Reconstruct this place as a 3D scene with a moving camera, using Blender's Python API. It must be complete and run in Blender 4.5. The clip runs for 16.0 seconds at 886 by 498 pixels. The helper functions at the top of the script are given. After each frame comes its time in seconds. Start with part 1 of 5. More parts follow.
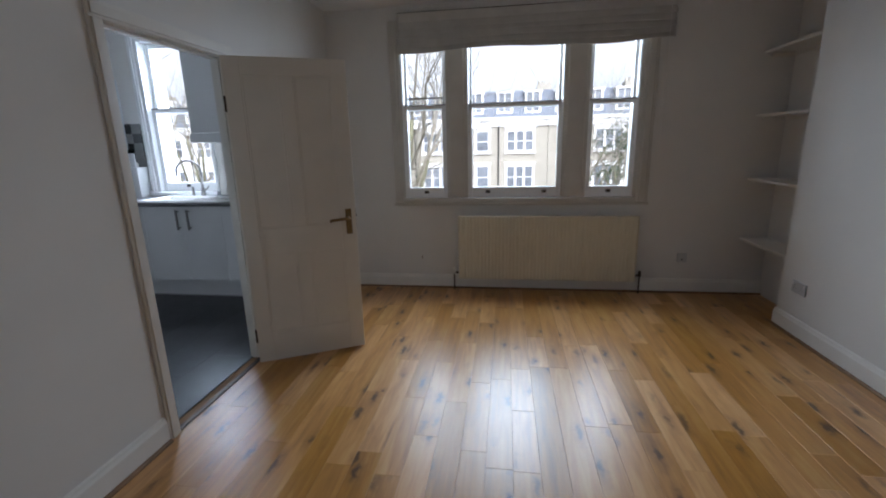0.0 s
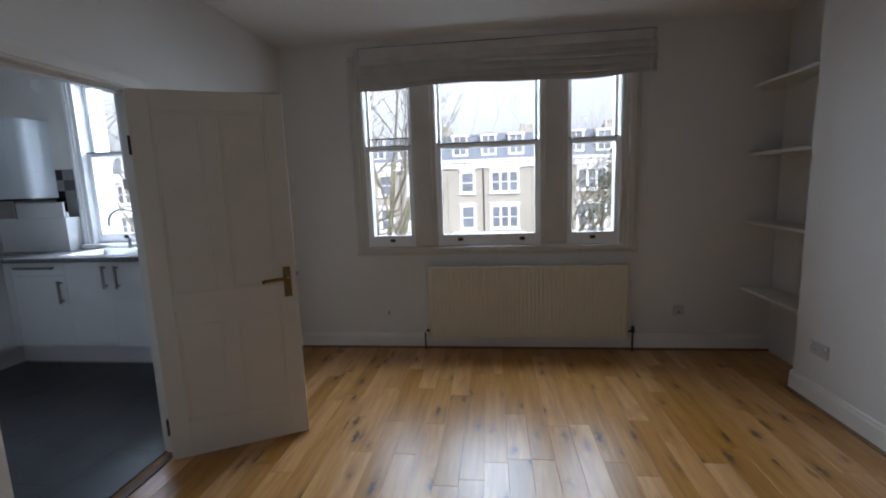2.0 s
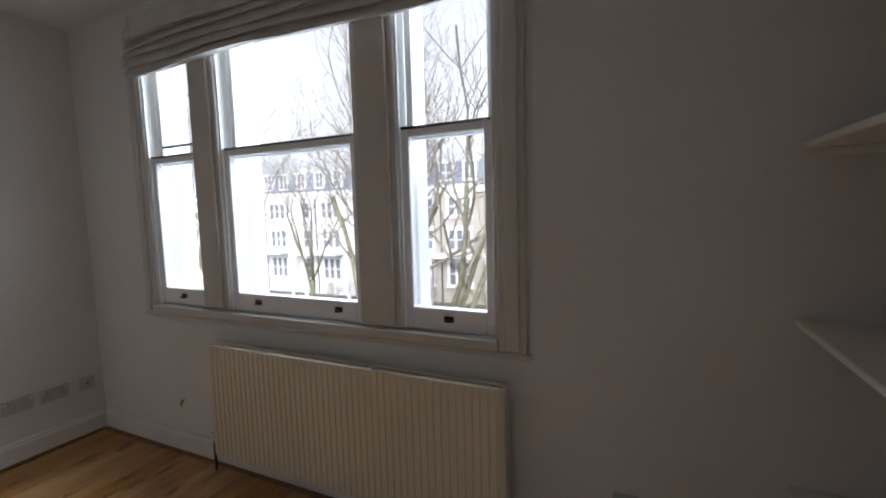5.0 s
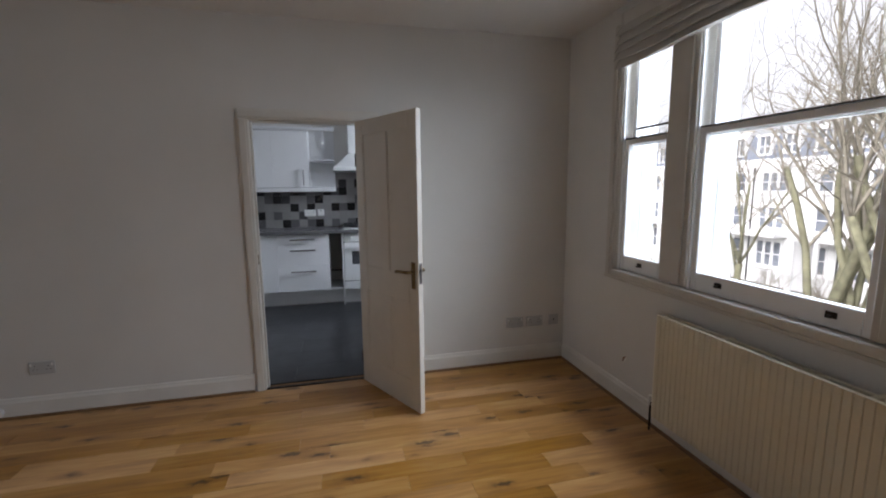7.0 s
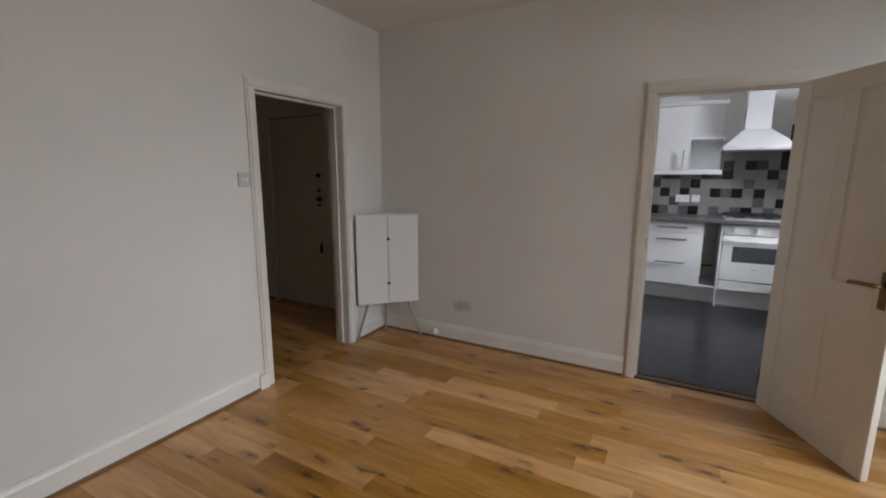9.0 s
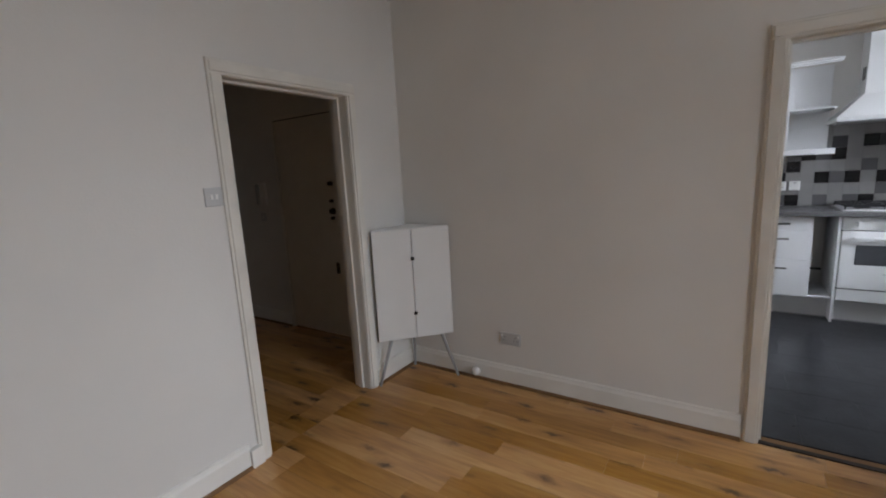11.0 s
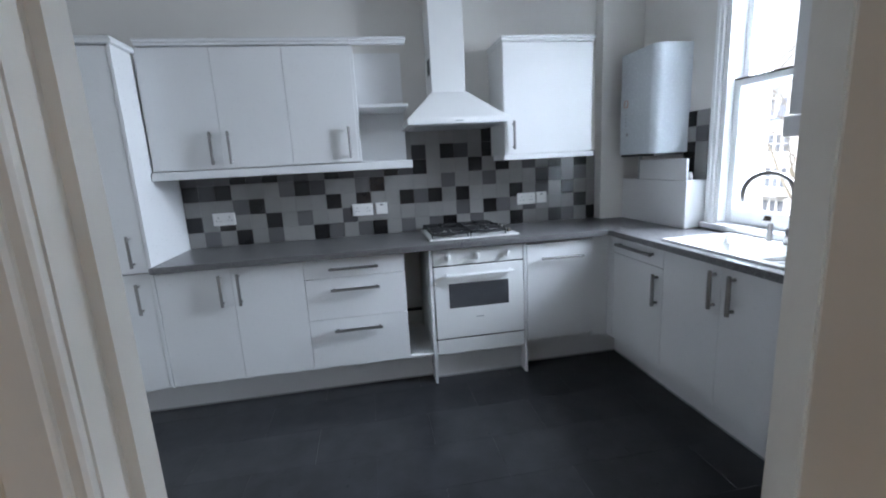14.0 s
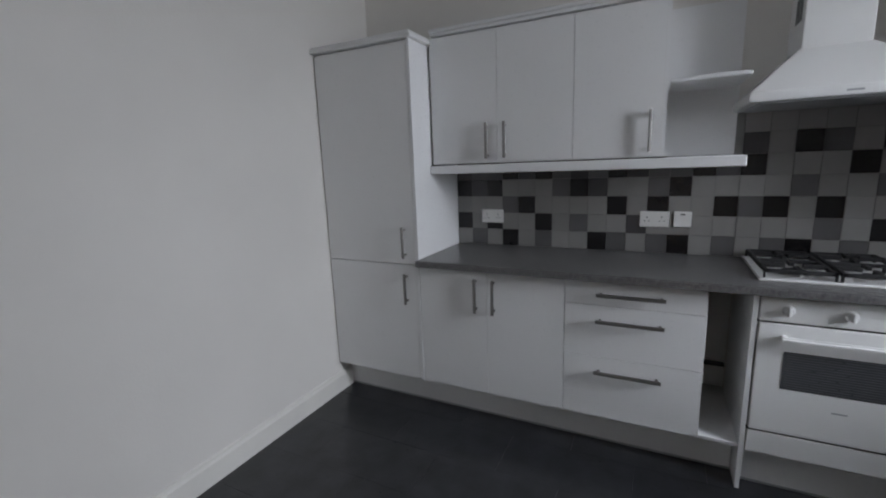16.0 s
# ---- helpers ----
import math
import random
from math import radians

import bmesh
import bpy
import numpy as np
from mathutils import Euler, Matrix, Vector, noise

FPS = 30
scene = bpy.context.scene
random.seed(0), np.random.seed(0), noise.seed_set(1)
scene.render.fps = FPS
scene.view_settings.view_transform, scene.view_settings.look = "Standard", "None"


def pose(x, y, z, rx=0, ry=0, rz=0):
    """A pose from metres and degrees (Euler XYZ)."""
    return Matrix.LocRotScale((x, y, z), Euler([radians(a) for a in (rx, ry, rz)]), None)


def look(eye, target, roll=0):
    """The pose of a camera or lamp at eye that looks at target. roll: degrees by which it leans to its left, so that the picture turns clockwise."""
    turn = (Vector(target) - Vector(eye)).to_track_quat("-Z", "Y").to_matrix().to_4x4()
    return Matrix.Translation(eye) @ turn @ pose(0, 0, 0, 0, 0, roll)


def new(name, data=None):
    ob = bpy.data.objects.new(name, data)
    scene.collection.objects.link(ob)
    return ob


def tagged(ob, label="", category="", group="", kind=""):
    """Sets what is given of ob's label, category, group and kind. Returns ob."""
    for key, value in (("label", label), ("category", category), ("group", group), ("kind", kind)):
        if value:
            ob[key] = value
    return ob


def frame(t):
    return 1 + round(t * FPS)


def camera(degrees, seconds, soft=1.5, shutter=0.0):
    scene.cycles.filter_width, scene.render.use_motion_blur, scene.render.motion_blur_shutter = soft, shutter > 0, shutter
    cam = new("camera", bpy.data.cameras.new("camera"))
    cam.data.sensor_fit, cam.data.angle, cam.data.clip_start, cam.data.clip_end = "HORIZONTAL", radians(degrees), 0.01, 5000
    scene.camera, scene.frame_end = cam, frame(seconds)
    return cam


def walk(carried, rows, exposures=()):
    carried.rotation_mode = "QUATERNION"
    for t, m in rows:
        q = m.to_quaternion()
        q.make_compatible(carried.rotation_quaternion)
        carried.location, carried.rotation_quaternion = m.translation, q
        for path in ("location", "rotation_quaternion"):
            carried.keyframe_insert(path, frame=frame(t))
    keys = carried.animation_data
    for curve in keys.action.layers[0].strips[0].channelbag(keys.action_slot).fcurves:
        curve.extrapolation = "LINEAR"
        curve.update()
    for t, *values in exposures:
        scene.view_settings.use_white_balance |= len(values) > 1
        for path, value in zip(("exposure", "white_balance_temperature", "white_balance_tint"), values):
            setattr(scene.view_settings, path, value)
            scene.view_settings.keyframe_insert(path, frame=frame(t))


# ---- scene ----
cam = camera(91.5, 16.0, 2.0)
PATH = [
    (0, (1.648, -4.121, 1.399), (1.365, -2.197, 0.93), -1.4),
    (0.5, (1.543, -4.105, 1.372), (0.973, -2.235, 0.95), -0.4),
    (1, (1.361, -4.007, 1.451), (0.89, -2.1, 1.076), -2.1),
    (1.5, (1.44, -3.875, 1.441), (1.207, -1.916, 1.114), -3.1),
    (2, (1.758, -3.634, 1.417), (1.528, -1.669, 1.126), -2.0),
    (2.5, (1.968, -3.341, 1.412), (1.81, -1.373, 1.094), -5.5),
    (3, (2.338, -3.035, 1.288), (2.367, -1.041, 1.137), -4.3),
    (5.5, (3.345, -1.493, 1.443), (2.128, 0.076, 1.197), -1.2),
    (6, (3.319, -1.526, 1.451), (1.76, -0.305, 1.169), -1.1),
    (6.5, (3.267, -1.69, 1.47), (1.504, -0.787, 1.192), -0.8),
    (7, (3.229, -1.833, 1.467), (1.305, -1.367, 1.181), -0.6),
    (7.5, (3.234, -1.947, 1.474), (1.256, -1.878, 1.19), -0.2),
    (8, (3.204, -2.062, 1.473), (1.248, -2.354, 1.179), 0.4),
    (8.5, (3.182, -2.137, 1.476), (1.322, -2.79, 1.137), 0.4),
    (9, (3.175, -2.222, 1.429), (1.445, -3.164, 1.082), 0.2),
    (11.3, (2.278, -2.634, 1.443), (0.635, -3.72, 1.096), -3.1),
    (11.5, (2.108, -2.647, 1.457), (0.336, -3.501, 1.098), -1.7),
    (12, (1.708, -2.578, 1.439), (-0.235, -2.893, 1.085), -2.7),
    (12.5, (1.323, -2.407, 1.428), (-0.64, -2.371, 1.05), -2.0),
    (13, (0.976, -2.349, 1.487), (-0.935, -1.869, 1.143), -1.6),
    (13.5, (0.672, -2.255, 1.45), (-1.192, -1.615, 1.108), -3.0),
    (14, (0.390, -2.139, 1.439), (-1.546, -1.821, 1.049), -3.1),
    (14.5, (0.182, -2.159, 1.414), (-1.778, -2.109, 1.017), -3.5),
    (15, (0.052, -2.219, 1.431), (-1.899, -2.41, 1.032), -3.9),
    (15.5, (-0.061, -2.228, 1.469), (-1.926, -2.817, 1.053), -3.7),
    (16, (-0.153, -2.174, 1.474), (-1.907, -3.057, 1.092), -2.1),
]
EXPOSURES = [
    (0.0, 1.2, 5950, 15),
    (1.5, 0.95, 5950, 16),
    (3.0, 1.2, 5850, 15),
    (5.5, 1.2, 6150, 17),
    (6.5, 1.02, 6200, 17),
    (7.5, 1.5, 6750, 20),
    (8.5, 1.75, 6950, 20),
    (9.0, 1.7, 6950, 20),
    (11.5, 1.65, 6650, 18),
    (12.0, 1.9, 6600, 17),
    (12.5, 1.9, 6550, 17),
    (13.0, 1.8, 6400, 16),
    (14.0, 1.68, 6150, 15),
    (15.0, 1.4, 6450, 17),
    (16.0, 0.88, 6900, 19),
]
walk(cam, [(t, look(eye, target, roll)) for t, eye, target, roll in PATH], EXPOSURES)

# ---- world, sun and sky ----
world = bpy.data.worlds.new("overcast_sky")
scene.world = world
world.use_nodes = True
wn, wl = world.node_tree.nodes, world.node_tree.links
sky = wn.new("ShaderNodeTexSky")
sky.sky_type, sky.sun_disc = "NISHITA", False
sky.sun_elevation, sky.sun_rotation = radians(32), radians(160)
sky.dust_density, sky.air_density = 4.0, 1.0
pale = wn.new("ShaderNodeHueSaturation")
pale.inputs["Saturation"].default_value = 0.07
wl.new(sky.outputs["Color"], pale.inputs["Color"])
wl.new(pale.outputs["Color"], wn["Background"].inputs["Color"])
wn["Background"].inputs["Strength"].default_value = 0.15
sun_data = bpy.data.lights.new("sun", "SUN")
sun_data.energy, sun_data.angle, sun_data.color = 1.5, radians(40), (1.0, 0.97, 0.93)
sun = new("sun", sun_data)
sun.rotation_euler = (radians(58), 0, radians(20))



def skylight(name, x, y, z, w, h, watts, colour, tilt):
    """The sky's light above a window opening, falling steeply into the room."""
    data = bpy.data.lights.new(name, "AREA")
    data.shape, data.size, data.size_y, data.energy, data.color = "RECTANGLE", w, h, watts, colour
    data.spread = radians(140)
    ob = new(name, data)
    ob.matrix_basis = pose(x, y, z, tilt, 0, 0)
    return ob


skylight("sky_light_living_room", 1.75, 0.95, 2.15, 2.4, 1.4, 50.0, (0.76, 0.905, 1.0), -53)
skylight("sky_light_kitchen", -1.56, 0.85, 2.10, 1.1, 1.5, 70.0, (0.76, 0.89, 1.0), -60)

# ---- helpers for building ----


def thing(name, at, label, category, group="", kind=""):
    ob = new(name)
    ob.location = at
    ob.empty_display_size = 0.05
    return tagged(ob, label, category, group, kind)


def part(name, bm, material, parent=None, label="", smooth=False):
    mesh = bpy.data.meshes.new(name)
    bm.normal_update()
    bm.to_mesh(mesh)
    bm.free()
    mesh.materials.append(material)
    if smooth:
        mesh.shade_smooth()
    ob = new(name, mesh)
    if parent is not None:
        ob.parent = parent
        ob.matrix_parent_inverse = Matrix.Translation(parent.location).inverted()
    if label:
        ob["label"] = label
    return ob


def structure(name, bm, material, label, category="", smooth=False):
    ob = part(name, bm, material, None, "", smooth)
    return tagged(ob, label, category or name.split("_")[0], "", "structure")


def box(bm, x0, x1, y0, y1, z0, z1, bevel=0.0, seg=1):
    vs = [bm.verts.new((x, y, z)) for x in (x0, x1) for y in (y0, y1) for z in (z0, z1)]
    quads = ((0, 1, 3, 2), (4, 6, 7, 5), (0, 4, 5, 1), (2, 3, 7, 6), (0, 2, 6, 4), (1, 5, 7, 3))
    fs = [bm.faces.new([vs[i] for i in q]) for q in quads]
    if bevel:
        es = list({e for f in fs for e in f.edges})
        bmesh.ops.bevel(bm, geom=es, offset=bevel, segments=seg, affect="EDGES", clamp_overlap=True)
    return bm


def cube(x0, x1, y0, y1, z0, z1, bevel=0.0, seg=1):
    return box(bmesh.new(), x0, x1, y0, y1, z0, z1, bevel, seg)


def holed(bm, axis, a0, a1, t0, t1, z0, z1, holes):
    """A wall of boxes round its openings; axis x or y is the way it runs, t its thickness."""
    cuts = sorted({a0, a1, *[h[0] for h in holes], *[h[1] for h in holes]})
    for a, b in zip(cuts, cuts[1:]):
        spans = [(z0, z1)]
        for h in holes:
            if h[0] <= a + 1e-6 and h[1] >= b - 1e-6:
                spans = [s for lo, hi in spans for s in ((lo, min(hi, h[2])), (max(lo, h[3]), hi)) if s[1] - s[0] > 1e-4]
        for lo, hi in spans:
            if axis == "x":
                box(bm, a, b, t0, t1, lo, hi)
            else:
                box(bm, t0, t1, a, b, lo, hi)
    bmesh.ops.remove_doubles(bm, verts=bm.verts, dist=1e-5)
    seen = {}
    for f in list(bm.faces):
        seen.setdefault(tuple(round(v, 4) for v in f.calc_center_median()), []).append(f)
    bmesh.ops.delete(bm, geom=[f for fs in seen.values() if len(fs) > 1 for f in fs], context="FACES_ONLY")
    return bm


def tube(bm, points, radius, sides=10, caps=True):
    """A round bar along points; radius one number or one a point."""
    pts = [Vector(p) for p in points]
    rs = radius if isinstance(radius, (list, tuple)) else [radius] * len(pts)
    rings, side = [], None
    for i, p in enumerate(pts):
        d = (pts[min(i + 1, len(pts) - 1)] - pts[max(i - 1, 0)]).normalized()
        if side is None:
            side = d.orthogonal().normalized()
        side = (side - d * side.dot(d)).normalized()
        up = d.cross(side)
        rings.append([bm.verts.new(p + rs[i] * (math.cos(a) * side + math.sin(a) * up)) for a in [2 * math.pi * k / sides for k in range(sides)]])
    for r, s in zip(rings, rings[1:]):
        for k in range(sides):
            bm.faces.new((r[k], r[(k + 1) % sides], s[(k + 1) % sides], s[k]))
    if caps:
        bm.faces.new(rings[0][::-1])
        bm.faces.new(rings[-1])
    return bm


def rod(points, radius, sides=10):
    return tube(bmesh.new(), points, radius, sides)


def extrude_profile(profile, axis, a, b):
    """A moulding: profile points (depth, height) pushed along x or y."""
    bm = bmesh.new()
    rows = []
    for s in (a, b):
        rows.append([bm.verts.new((s, d, h) if axis == "x" else (d, s, h)) for d, h in profile])
    n = len(profile)
    for k in range(n):
        bm.faces.new((rows[0][k], rows[0][(k + 1) % n], rows[1][(k + 1) % n], rows[1][k]))
    bm.faces.new(rows[0][::-1])
    bm.faces.new(rows[1])
    bmesh.ops.recalc_face_normals(bm, faces=bm.faces)
    return bm


# ---- materials ----


def material(name, colour, rough=0.5, metal=0.0, vary=0.08, scale=3.0, fine=60.0, bump=0.05, coat=0.0, second=None, spread=0.0):
    """Paint, wood or metal with blotches and grain; second: a colour that the blotches lead to; spread: change from piece to piece."""
    m = bpy.data.materials.new(name)
    m.use_nodes = True
    n, l = m.node_tree.nodes, m.node_tree.links
    b = n["Principled BSDF"]
    b.inputs["Roughness"].default_value, b.inputs["Metallic"].default_value = rough, metal
    b.inputs["Coat Weight"].default_value = coat
    pos = n.new("ShaderNodeNewGeometry")
    big, small = n.new("ShaderNodeTexNoise"), n.new("ShaderNodeTexNoise")
    for tex, s, d in ((big, scale, 5), (small, fine, 3)):
        tex.inputs["Scale"].default_value, tex.inputs["Detail"].default_value = s, d
        l.new(pos.outputs["Position"], tex.inputs["Vector"])
    ramp = n.new("ShaderNodeMixRGB")
    ramp.inputs["Color1"].default_value = (*[c * (1 - vary) for c in colour], 1)
    ramp.inputs["Color2"].default_value = (*(second or [min(1, c * (1 + vary)) for c in colour]), 1)
    stretch = n.new("ShaderNodeMapRange")
    stretch.inputs["From Min"].default_value, stretch.inputs["From Max"].default_value = 0.3, 0.7
    l.new(big.outputs["Fac"], stretch.inputs["Value"])
    l.new(stretch.outputs["Result"], ramp.inputs["Fac"])
    last = ramp.outputs["Color"]
    if spread:
        info, hsv, sh = n.new("ShaderNodeObjectInfo"), n.new("ShaderNodeHueSaturation"), n.new("ShaderNodeMapRange")
        sh.inputs["To Min"].default_value, sh.inputs["To Max"].default_value = 1 - spread, 1 + spread
        l.new(info.outputs["Random"], sh.inputs["Value"])
        l.new(sh.outputs["Result"], hsv.inputs["Value"])
        l.new(last, hsv.inputs["Color"])
        last = hsv.outputs["Color"]
    l.new(last, b.inputs["Base Color"])
    rr = n.new("ShaderNodeMapRange")
    rr.inputs["To Min"].default_value, rr.inputs["To Max"].default_value = max(0.02, rough - 0.08), min(1, rough + 0.08)
    l.new(small.outputs["Fac"], rr.inputs["Value"])
    l.new(rr.outputs["Result"], b.inputs["Roughness"])
    if bump:
        add, bp = n.new("ShaderNodeMath"), n.new("ShaderNodeBump")
        add.operation = "MULTIPLY_ADD"
        add.inputs[1].default_value = 0.5
        l.new(small.outputs["Fac"], add.inputs[0])
        l.new(big.outputs["Fac"], add.inputs[2])
        bp.inputs["Strength"].default_value, bp.inputs["Distance"].default_value = bump, 0.01
        l.new(add.outputs[0], bp.inputs["Height"])
        l.new(bp.outputs["Normal"], b.inputs["Normal"])
    return m


def oak_material():
    m = bpy.data.materials.new("oak_plank")
    m.use_nodes = True
    n, l = m.node_tree.nodes, m.node_tree.links
    b = n["Principled BSDF"]
    geo, info = n.new("ShaderNodeNewGeometry"), n.new("ShaderNodeObjectInfo")
    shift = n.new("ShaderNodeVectorMath")
    shift.operation = "MULTIPLY_ADD"
    shift.inputs[1].default_value = (1, 1, 1)
    rnd = n.new("ShaderNodeVectorMath")
    rnd.operation = "SCALE"
    rnd.inputs[0].default_value = (13.0, 37.0, 7.0)
    l.new(info.outputs["Random"], rnd.inputs["Scale"])
    l.new(geo.outputs["Position"], shift.inputs[0])
    l.new(rnd.outputs["Vector"], shift.inputs[2])
    squash = n.new("ShaderNodeMapping")
    squash.inputs["Scale"].default_value = (1.0, 0.09, 1.0)
    l.new(shift.outputs["Vector"], squash.inputs["Vector"])
    grain = n.new("ShaderNodeTexNoise")
    grain.inputs["Scale"].default_value, grain.inputs["Detail"].default_value = 42, 6
    grain.inputs["Distortion"].default_value = 0.6
    l.new(squash.outputs["Vector"], grain.inputs["Vector"])
    figure = n.new("ShaderNodeTexNoise")
    figure.inputs["Scale"].default_value, figure.inputs["Detail"].default_value = 9, 3
    l.new(squash.outputs["Vector"], figure.inputs["Vector"])
    ramp = n.new("ShaderNodeValToRGB")
    e = ramp.color_ramp.elements
    e[0].position, e[0].color = 0.28, (0.29, 0.128, 0.032, 1)
    e[1].position, e[1].color = 0.72, (0.66, 0.385, 0.135, 1)
    mid = e.new(0.5)
    mid.color = (0.525, 0.248, 0.060, 1)
    mixf = n.new("ShaderNodeMixRGB")
    mixf.inputs["Fac"].default_value = 0.45
    l.new(figure.outputs["Fac"], mixf.inputs["Color1"])
    l.new(grain.outputs["Fac"], mixf.inputs["Color2"])
    l.new(mixf.outputs["Color"], ramp.inputs["Fac"])
    # knots: small dark drawn-out checks in loose clusters, each in a browner patch
    wob = n.new("ShaderNodeTexNoise")
    wob.inputs["Scale"].default_value, wob.inputs["Detail"].default_value = 26, 3
    l.new(shift.outputs["Vector"], wob.inputs["Vector"])
    wadd = n.new("ShaderNodeVectorMath")
    wadd.operation = "MULTIPLY_ADD"
    wadd.inputs[1].default_value = (0.05, 0.09, 0.0)
    l.new(wob.outputs["Color"], wadd.inputs[0])
    l.new(shift.outputs["Vector"], wadd.inputs[2])
    kmap = n.new("ShaderNodeMapping")
    kmap.inputs["Scale"].default_value = (1.0, 0.27, 1.0)
    l.new(wadd.outputs["Vector"], kmap.inputs["Vector"])
    knot = n.new("ShaderNodeTexVoronoi")
    knot.voronoi_dimensions = "2D"
    knot.inputs["Scale"].default_value = 9.0
    l.new(kmap.outputs["Vector"], knot.inputs["Vector"])
    group = n.new("ShaderNodeTexNoise")
    group.inputs["Scale"].default_value, group.inputs["Detail"].default_value = 3.2, 1
    l.new(shift.outputs["Vector"], group.inputs["Vector"])
    gate = n.new("ShaderNodeMapRange")
    gate.inputs["From Min"].default_value, gate.inputs["From Max"].default_value = 0.47, 0.60
    l.new(group.outputs["Fac"], gate.inputs["Value"])
    layers = ramp.outputs["Color"]
    for near, far, top, tone in ((0.05, 0.40, 0.60, (0.20, 0.082, 0.022, 1)), (0.06, 0.17, 0.94, (0.095, 0.042, 0.016, 1))):
        kr = n.new("ShaderNodeMapRange")
        kr.inputs["From Min"].default_value, kr.inputs["From Max"].default_value = near, far
        kr.inputs["To Min"].default_value, kr.inputs["To Max"].default_value = top, 0.0
        l.new(knot.outputs["Distance"], kr.inputs["Value"])
        both = n.new("ShaderNodeMath")
        both.operation = "MULTIPLY"
        l.new(kr.outputs["Result"], both.inputs[0])
        l.new(gate.outputs["Result"], both.inputs[1])
        dark = n.new("ShaderNodeMixRGB")
        dark.inputs["Color2"].default_value = tone
        l.new(both.outputs[0], dark.inputs["Fac"])
        l.new(layers, dark.inputs["Color1"])
        layers = dark.outputs["Color"]
    hsv, val, sat = n.new("ShaderNodeHueSaturation"), n.new("ShaderNodeMapRange"), n.new("ShaderNodeMapRange")
    val.inputs["To Min"].default_value, val.inputs["To Max"].default_value = 0.74, 1.18
    sat.inputs["To Min"].default_value, sat.inputs["To Max"].default_value = 1.08, 0.88
    l.new(info.outputs["Random"], val.inputs["Value"])
    l.new(info.outputs["Random"], sat.inputs["Value"])
    l.new(val.outputs["Result"], hsv.inputs["Value"])
    l.new(sat.outputs["Result"], hsv.inputs["Saturation"])
    l.new(dark.outputs["Color"], hsv.inputs["Color"])
    l.new(hsv.outputs["Color"], b.inputs["Base Color"])
    rough = n.new("ShaderNodeMapRange")
    rough.inputs["To Min"].default_value, rough.inputs["To Max"].default_value = 0.24, 0.40
    l.new(grain.outputs["Fac"], rough.inputs["Value"])
    l.new(rough.outputs["Result"], b.inputs["Roughness"])
    bp = n.new("ShaderNodeBump")
    b.inputs["Coat Weight"].default_value, b.inputs["Coat Roughness"].default_value = 0.22, 0.28
    bp.inputs["Strength"].default_value, bp.inputs["Distance"].default_value = 0.10, 0.004
    l.new(mixf.outputs["Color"], bp.inputs["Height"])
    l.new(bp.outputs["Normal"], b.inputs["Normal"])
    return m


def clear_glass():
    m = bpy.data.materials.new("window_glass")
    m.use_nodes = True
    n, l = m.node_tree.nodes, m.node_tree.links
    out = n["Material Output"]
    n.remove(n["Principled BSDF"])
    tr, gl, mix, fr = n.new("ShaderNodeBsdfTransparent"), n.new("ShaderNodeBsdfGlossy"), n.new("ShaderNodeMixShader"), n.new("ShaderNodeLayerWeight")
    tr.inputs["Color"].default_value = (0.90, 0.92, 0.93, 1)
    gl.inputs["Roughness"].default_value = 0.02
    steep, gloss = n.new("ShaderNodeMath"), n.new("ShaderNodeMath")
    steep.operation, gloss.operation = "POWER", "MULTIPLY_ADD"
    steep.inputs[1].default_value, gloss.inputs[1].default_value, gloss.inputs[2].default_value = 4.0, 0.35, 0.03
    l.new(fr.outputs["Facing"], steep.inputs[0])
    l.new(steep.outputs[0], gloss.inputs[0])
    l.new(gloss.outputs[0], mix.inputs["Fac"])
    l.new(tr.outputs["BSDF"], mix.inputs[1])
    l.new(gl.outputs["BSDF"], mix.inputs[2])
    l.new(mix.outputs["Shader"], out.inputs["Surface"])
    return m


M_WALL = material("wall_paint", (0.71, 0.69, 0.66), 0.75, vary=0.035, scale=1.6, fine=90, bump=0.10)
M_KWALL = material("kitchen_wall_paint", (0.74, 0.715, 0.68), 0.7, vary=0.03, scale=1.6, fine=90, bump=0.10)
M_CEIL = material("ceiling_paint", (0.76, 0.75, 0.73), 0.85, vary=0.03, scale=1.2, fine=80, bump=0.08)
M_GLOSS = material("gloss_woodwork_paint", (0.76, 0.74, 0.70), 0.35, vary=0.05, scale=4, fine=50, bump=0.05)
M_CREAM = material("aged_cream_gloss", (0.73, 0.70, 0.645), 0.38, vary=0.06, scale=5, fine=40, bump=0.05)
M_DOOR = material("door_eggshell_paint", (0.72, 0.675, 0.60), 0.42, vary=0.04, scale=4, fine=40, bump=0.06)
M_RAD = material("radiator_enamel", (0.72, 0.66, 0.52), 0.4, vary=0.03, scale=3, fine=70, bump=0.02)
M_OAK = oak_material()
M_GAP = material("floor_joint", (0.24, 0.13, 0.055), 0.8)
M_SLATE = material("slate_vinyl_tile", (0.027, 0.028, 0.032), 0.31, vary=0.35, scale=7, fine=45, bump=0.12, spread=0.12)
M_SLATEJ = material("slate_joint", (0.022, 0.022, 0.025), 0.7)
M_UNIT = material("white_cabinet_laminate", (0.80, 0.80, 0.80), 0.30, vary=0.02, scale=2, fine=70, bump=0.01)
M_CARC = material("white_carcass_board", (0.76, 0.76, 0.75), 0.45, vary=0.03, scale=3, fine=60, bump=0.02)
M_STEEL = material("brushed_steel", (0.30, 0.29, 0.28), 0.32, 1.0, vary=0.06, scale=30, fine=200, bump=0.02)
